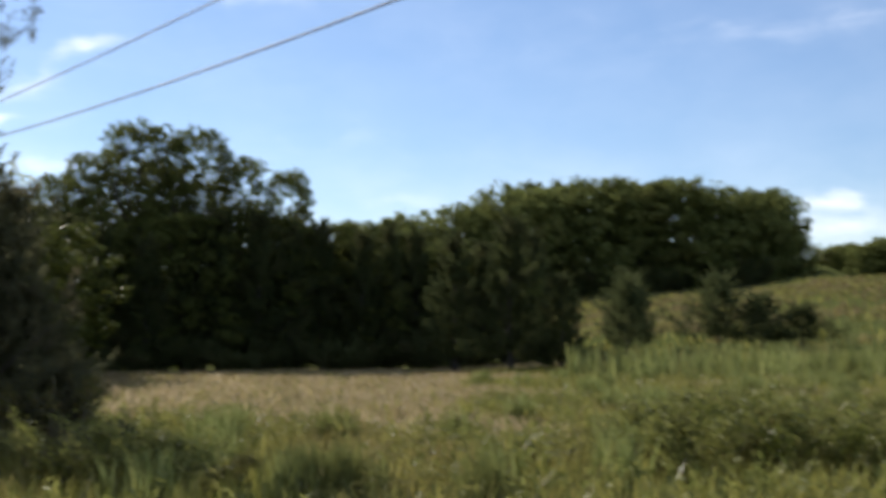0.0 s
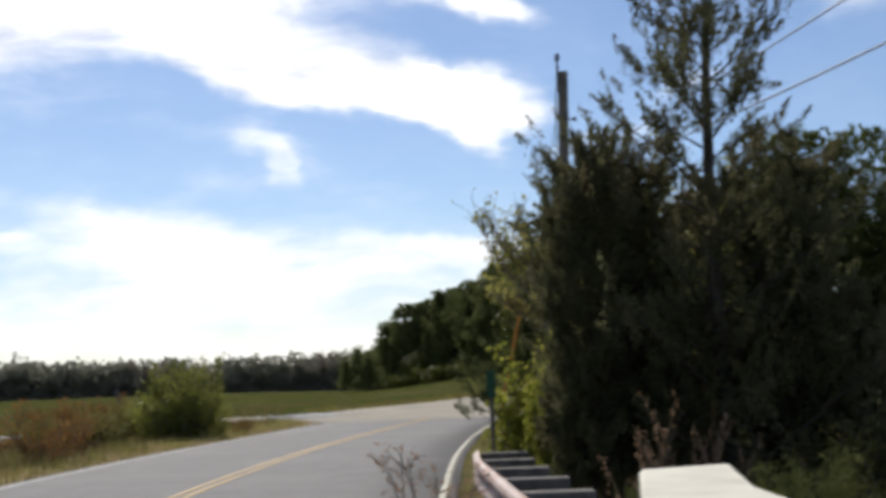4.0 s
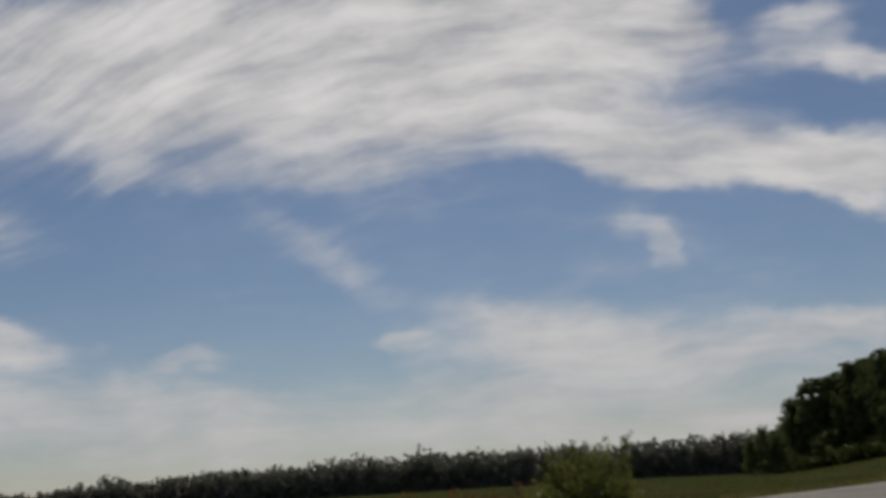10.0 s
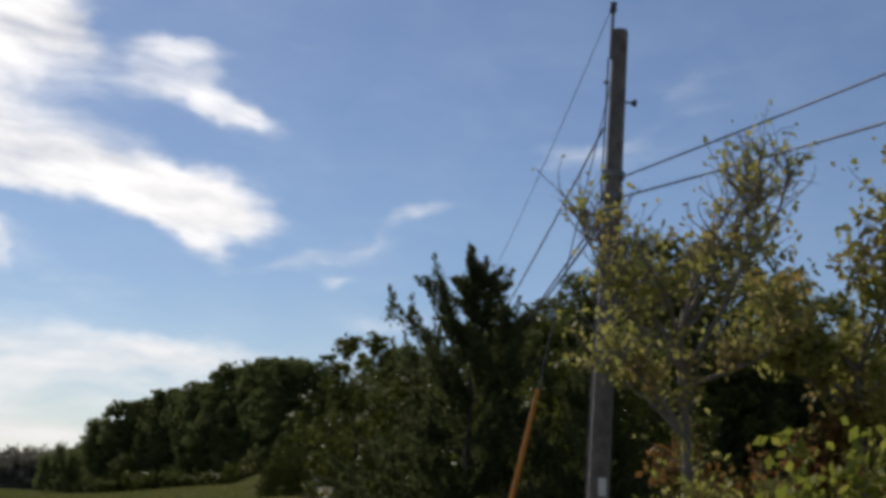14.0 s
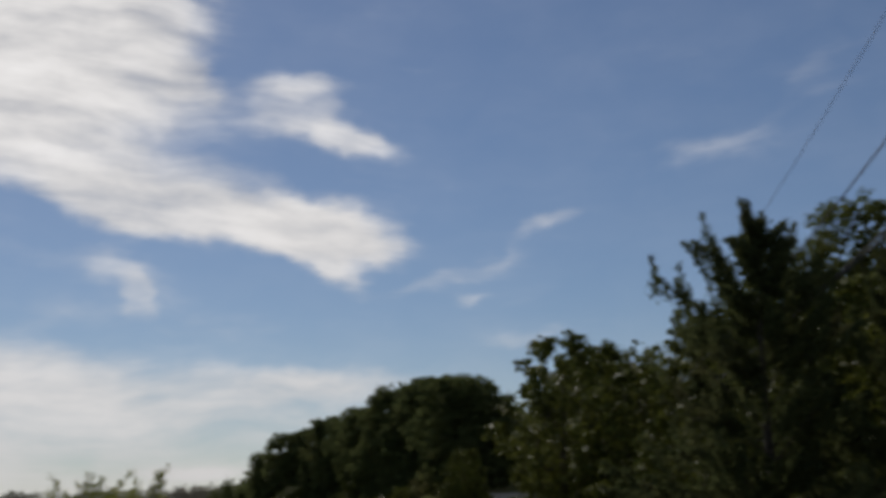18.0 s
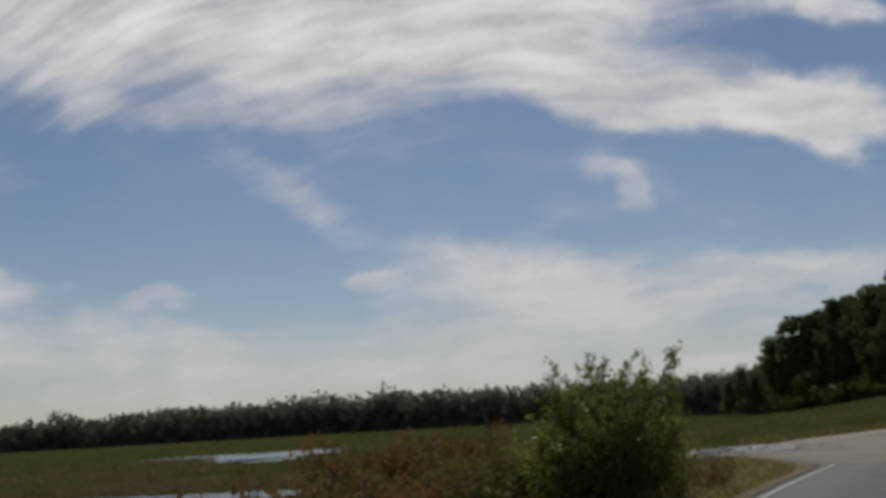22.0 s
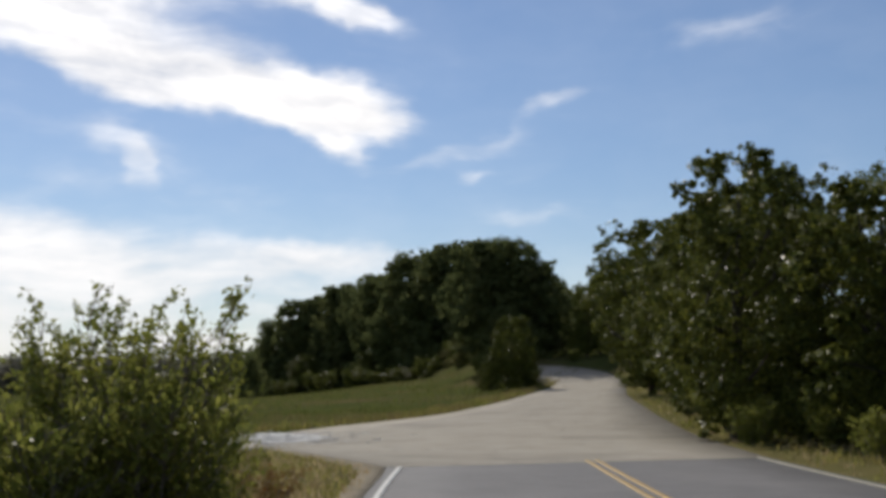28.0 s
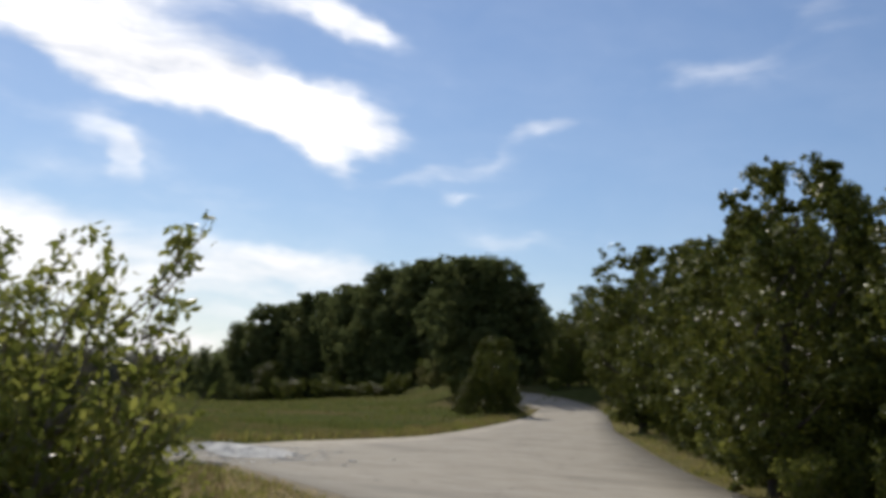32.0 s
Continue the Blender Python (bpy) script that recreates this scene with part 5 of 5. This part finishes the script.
grass("grass", 117, scatter(rng, 60000, -13, 11, 81, 145, verge_l, 0.2), 0.34, 0.02, L_GRASS, "uncut rough grass along the meadow's road edge")
grass("grass", 118, scatter(rng, 20000, -13, 11, 81, 145, verge_l, 0.2), 0.4, 0.018, L_SEDGE, "dry brown weeds along the meadow's road edge")


def verge_r(p):
    a = np.interp(p[:, 1], [10, 24, 32, 40, 48, 55, 60, 63, 72, 90, 128], [-0.9, -1.45, -1.45, -1.2, -0.75, -0.2, 0.35, 0.9, 2.3, 5.7, 13.2])
    return (p[:, 0] > a) & (p[:, 0] < a + 3.0)


grass("grass", 109, scatter(rng, 20000, -2, 18, 14, 128, verge_r, 0.12), 0.2, 0.012, L_DRY, "short dry grass along the right verge")
grass("grass", 110, scatter(rng, 34000, -2, 18, 14, 128, verge_r, 0.14), 0.24, 0.014, L_GRASS, "short green grass along the right verge")
grass("grass", 111, scatter(rng, 16000, -11.5, -7.6, 28, 66, lambda p: (p[:, 0] < np.interp(p[:, 1], [28, 38, 46, 52, 58, 66], [-9.95, -9.75, -9.1, -8.7, -8.3, -10.5])), 0.1), 0.17, 0.01, L_DRY, "short dry grass on the left verge")
grass("grass", 112, scatter(rng, 14000, -11.8, -7.6, 28, 66, lambda p: (p[:, 0] < np.interp(p[:, 1], [28, 38, 46, 52, 58, 66], [-10.15, -9.95, -9.3, -8.9, -8.5, -10.7])), 0.1), 0.2, 0.01, L_GRASS, "short green grass on the left verge")


put(shrub("weed", 121, 1.35, 0.75, 0.06, 1100, 13, L_PLUME, "pink-brown seeding weed plumes behind the parapet", M_PLUME, 0.75, 0.2, 0.45, "weed", split=True, loose=0.3, rise=1.2), 0.4, 15.3, 0, 0.75, 0.95)
fennel = put(shrub("weed", 122, 1.05, 0.6, 0.05, 3600, 12, L_SAGE, "feathery pale green weed behind the parapet", L_SAGE, 0.6, 0.22, 0.1, "weed", split=True, group="feathery weeds"), 1.25, 14.8)
again(fennel, 0.35, 14.2, 80, 0.8, 0.8)
again(fennel, 1.75, 14.4, 160, 0.6, 0.7)
again(fennel, 2.1, 15.4, 220, 0.6, 0.6)
again(fennel, 0.9, 13.4, 300, 0.7, 0.65)
put(shrub("weed", 126, 1.3, 1.1, 0.06, 4200, 13, L_SCRUB, "olive-brown brush at the foot of the cedars", M_TWIG, 0.8, 0.5, 0.1, "weed", split=True), 2.6, 16.5, 0, 0.8, 0.9)
put(shrub("weed", 125, 1.05, 0.6, 0.05, 700, 10, L_PLUME, "thin dry weed stalks in front of the guard rail", M_TWIG, 0.6, 0.3, 0.4, "weed", split=True), -1.5, 15.0, 0, 1.1, 1.1)

# ---- utility pole with its cables ----
PX, PY = 0.52, 31.35
LEAN = 0.038
pole = root("utility_pole", PX, PY, 0, "weathered wooden utility pole, slightly leaning, with cables and a guyed stay", "utility pole")


def leant(points):
    """Points of the pole, given as for an upright one, moved with its lean."""
    p = np.array(points, float)
    p[:, 0] += LEAN * p[:, 2]
    return p


zz = np.linspace(-0.4, 8.0, 9)
part("post", tubes_mesh("post", [(leant(np.stack([0 * zz, 0 * zz, zz], -1)), np.interp(zz, [0, 8], [0.15, 0.105]))], 14), M_POLE, pole)
part("cap", tubes_mesh("cap", [(leant([[0, 0, 7.98], [0, 0, 8.02], [0, 0, 8.03]]), np.array([0.107, 0.1, 0.002]))], 14), M_POLE, pole)
pin = part("top_pin", tubes_mesh("top_pin", [(leant([[-0.12, 0, 7.6], [-0.12, 0, 8.0], [-0.12, 0, 8.3]]), np.array([0.028, 0.026, 0.022]))], 8), M_STEEL, pole, "steel ridge pin bolted to the pole top")
part("insulator", tubes_mesh("insulator", [(leant([[-0.12, 0, 8.26], [-0.12, 0, 8.3], [-0.12, 0, 8.36], [-0.12, 0, 8.41], [-0.12, 0, 8.43]]), np.array([0.03, 0.055, 0.04, 0.055, 0.01]))], 10), M_WIRE, pin, "small dark insulator")
part("insulator", tubes_mesh("insulator", [(leant([[0.1, 0, 7.0], [0.2, 0, 7.0], [0.22, 0, 7.0], [0.27, 0, 7.0], [0.28, 0, 7.0]]), np.array([0.015, 0.015, 0.045, 0.05, 0.01]))], 10), M_WIRE, pole, "spool insulator on a side bolt")
part("bolt", tubes_mesh("bolt", [(leant([[-0.14, -0.02, 7.25], [-0.2, -0.02, 7.25], [-0.21, -0.02, 7.25]]), np.array([0.03, 0.03, 0.005]))], 8), M_STEEL, pole, "dark stay eye bolt")
for z in (5.95, 5.66, 5.4):
    part("clamp", tubes_mesh("clamp", [(leant([[0, 0, z - 0.05], [0, 0, z + 0.05]]), np.array([0.15, 0.15]))], 14), M_STEEL, pole, "steel band clamp")


def cable(name, a, b, sag, radius, n=26):
    t = np.linspace(0, 1, n)[:, None]
    p = np.asarray(a, float) + (np.asarray(b, float) - a) * t
    p[:, 2] -= (4 * sag * t * (1 - t))[:, 0]
    part(name, tubes_mesh(name, [(p - (PX, PY, 0), np.full(n, radius))], 6), M_STRAND if b[1] < 0 else M_WIRE, pole)


def on_pole(dx, dy, z):
    return (PX + dx + LEAN * z, PY + dy, z)


cable("cable", on_pole(0.12, -0.1, 5.93), (12.0, -15.0, 8.25), 0.6, 0.0125)
cable("cable", on_pole(0.12, -0.1, 5.65), (10.5, -15.0, 6.5), 1.0, 0.0142)
AHEAD = (7.5, 84.0)
cable("cable", on_pole(-0.12, 0.1, 8.35), (*AHEAD, 8.0), 1.5, 0.006)
cable("cable", on_pole(-0.12, 0.1, 6.68), (*AHEAD, 6.0), 1.2, 0.014)
cable("cable", on_pole(-0.12, 0.1, 5.43), (*AHEAD, 5.2), 0.9, 0.016)
cable("cable", on_pole(-0.12, 0.1, 5.28), (AHEAD[0] + 0.3, AHEAD[1], 4.9), 0.6, 0.018)
cable("stay_wire", on_pole(-0.1, 0, 7.25), (-1.02, 30.95, 0.0), 0.0, 0.008)
cable("down_lead", on_pole(-0.16, -0.02, 7.6), on_pole(-0.17, -0.02, 0.6), 0.0, 0.012)
stay_top, stay_foot = np.array(on_pole(-0.1, 0, 7.25)), np.array((-1.02, 30.95, 0.0))
guard = [stay_foot + (stay_top - stay_foot) * f - (PX, PY, 0) for f in (0.02, 0.21, 0.415)]
part("stay_guard", tubes_mesh("stay_guard", [(guard, [0.036, 0.033, 0.028])], 10), M_GUARD, pole, "orange plastic guard on the stay wire")
tag = leant([[-0.05, -0.152, 1.72], [0.045, -0.152, 1.95]]) 
part("tag", box_mesh("tag", tag[0, 0], tag[1, 0], -0.158, -0.146, 1.72, 1.95, 0.002), M_LIME, pole, "small pale tag nailed to the pole")

# ---- bridge parapet and guard rail ----
parapet = root("bridge_parapet", 0, 0, 0, "cream painted concrete bridge parapet end block", "parapet")


def slab(outline, z0, z1, bevel=0.03):
    bm = bmesh.new()
    low = [bm.verts.new((x, y, z0)) for x, y in outline]
    high = [bm.verts.new((x, y, z1)) for x, y in outline]
    bm.faces.new(high)
    bm.faces.new(low[::-1])
    for k in range(len(outline)):
        m = (k + 1) % len(outline)
        bm.faces.new((low[k], low[m], high[m], high[k]))
    bmesh.ops.bevel(bm, geom=[e for e in bm.edges if e.verts[0].co.z > z1 - 0.01 and e.verts[1].co.z > z1 - 0.01], offset=bevel, segments=3, affect="EDGES", profile=0.5)
    return bm


part("end_block", slab([(-0.62, 8.75), (0.0, 8.78), (-0.10, 10.4), (0.10, 11.7), (-0.38, 11.5), (-0.57, 9.8)], -0.4, 1.15), M_CONCRETE, parapet, "cream concrete end block with a notched side")
part("wall", slab([(-0.64, 5.3), (0.16, 5.3), (0.07, 6.58), (-0.21, 8.74), (-0.62, 8.74)], -0.4, 1.05), M_LIME, parapet, "white painted lower parapet wall")
bracket = [(-0.46, 8.55, 1.04), (-0.45, 8.55, 1.12), (-0.40, 8.5, 1.14), (-0.14, 8.42, 1.14), (-0.1, 8.42, 1.12), (-0.09, 8.42, 1.04)]
part("bracket", tubes_mesh("bracket", [(np.array(bracket), np.full(6, 0.014))], 7), M_TIMBER, parapet, "dark bent steel bracket on the wall top")

rail = root("guard_rail", 0, 0, 0, "rusty steel guard rail on dark timber posts curving along the road", "guard rail")
line_pts = along([(-0.66, 12.4), (-0.85, 14.4), (-1.02, 16.6), (-1.18, 18.6), (-1.2, 20.4)], 30)
prof = [(-0.0, 0.46), (-0.07, 0.50), (-0.07, 0.55), (0.0, 0.60), (0.0, 0.63), (-0.07, 0.68), (-0.07, 0.74), (0.0, 0.78)]
v = np.array([[(p[0] + dx, p[1], z) for dx, z in prof] for p in line_pts]).reshape(-1, 3)
m = len(prof)
i, j = np.meshgrid(np.arange(len(line_pts) - 1), np.arange(m - 1), indexing="ij")
beam = part("beam", mesh_of("beam", v, quads=np.stack([i * m + j, i * m + j + 1, (i + 1) * m + j + 1, (i + 1) * m + j], -1).reshape(-1, 4), smooth=True), M_RAIL, rail, "rusty pinkish corrugated steel beam")
thick = beam.modifiers.new("thickness", "SOLIDIFY")
thick.thickness = 0.006
for y in (13.6, 14.9, 16.2, 17.5, 18.8, 20.1):
    x = float(np.interp(y, line_pts[:, 1], line_pts[:, 0]))
    post = part("post", box_mesh("post", x + 0.02, x + 0.58, y - 0.11, y + 0.11, -0.4, 0.76, 0.015), M_TIMBER, rail, "dark weathered timber post")
    part("bolt", tubes_mesh("bolt", [(np.array([[x - 0.04, y, 0.615], [x - 0.005, y, 0.615], [x + 0.02, y, 0.615]]), np.array([0.002, 0.02, 0.02]))], 8), M_STEEL, post)

marker = root("marker_post", -1.02, 21.3, 0, "dark slim roadside marker post with a green plate", "marker post")
part("stake", box_mesh("stake", -0.025, 0.025, -0.02, 0.02, -0.3, 1.7, 0.006), M_TIMBER, marker)
part("plate", box_mesh("plate", -0.055, 0.055, -0.03, -0.022, 1.38, 1.72, 0.003), M_GREEN, marker, "green reflector plate")
leaning = root("wooden_stake", -23.4, 81.3, 0, "dark leaning wooden stake in the marsh", "stake")
part("stake", tubes_mesh("stake", [(np.array([[0.25, 0, -0.2], [0, 0, 0.9], [-0.25, 0, 1.95]]), np.array([0.08, 0.09, 0.11]))], 7), M_TIMBER, leaning)

# ---- loose pale stones at the mouth of the side lane ----
rng = np.random.default_rng(140)
vs, fs, n = [], [], 0
for k in range(260):
    bm = bmesh.new()
    bmesh.ops.create_icosphere(bm, subdivisions=1, radius=1)
    x, y, s = rng.normal(-11.0, 1.3), rng.normal(74.0, 2.4), rng.uniform(0.05, 0.2)
    pts = np.array([v.co for v in bm.verts]) * rng.uniform(0.7, 1.2, (len(bm.verts), 1)) * (s, s, s * 0.16) + (x, y, hz(x, y) + 0.035)
    fs.append(np.array([[v.index for v in f.verts] for f in bm.faces]) + n)
    vs.append(pts)
    n += len(pts)
    bm.free()
tagged(blob_sheet("gravel_patch", -10.7, 75.0, 1.5, 3.6, 10, 0.04, M_GRAVEL, 9), "pale gravel washed over the lane mouth", "gravel", kind="structure")
tagged(part("gravel", mesh_of("gravel", np.concatenate(vs), tris=np.concatenate(fs)), M_GRAVEL), "pale broken stones and gravel on old asphalt", "gravel", kind="stuff")
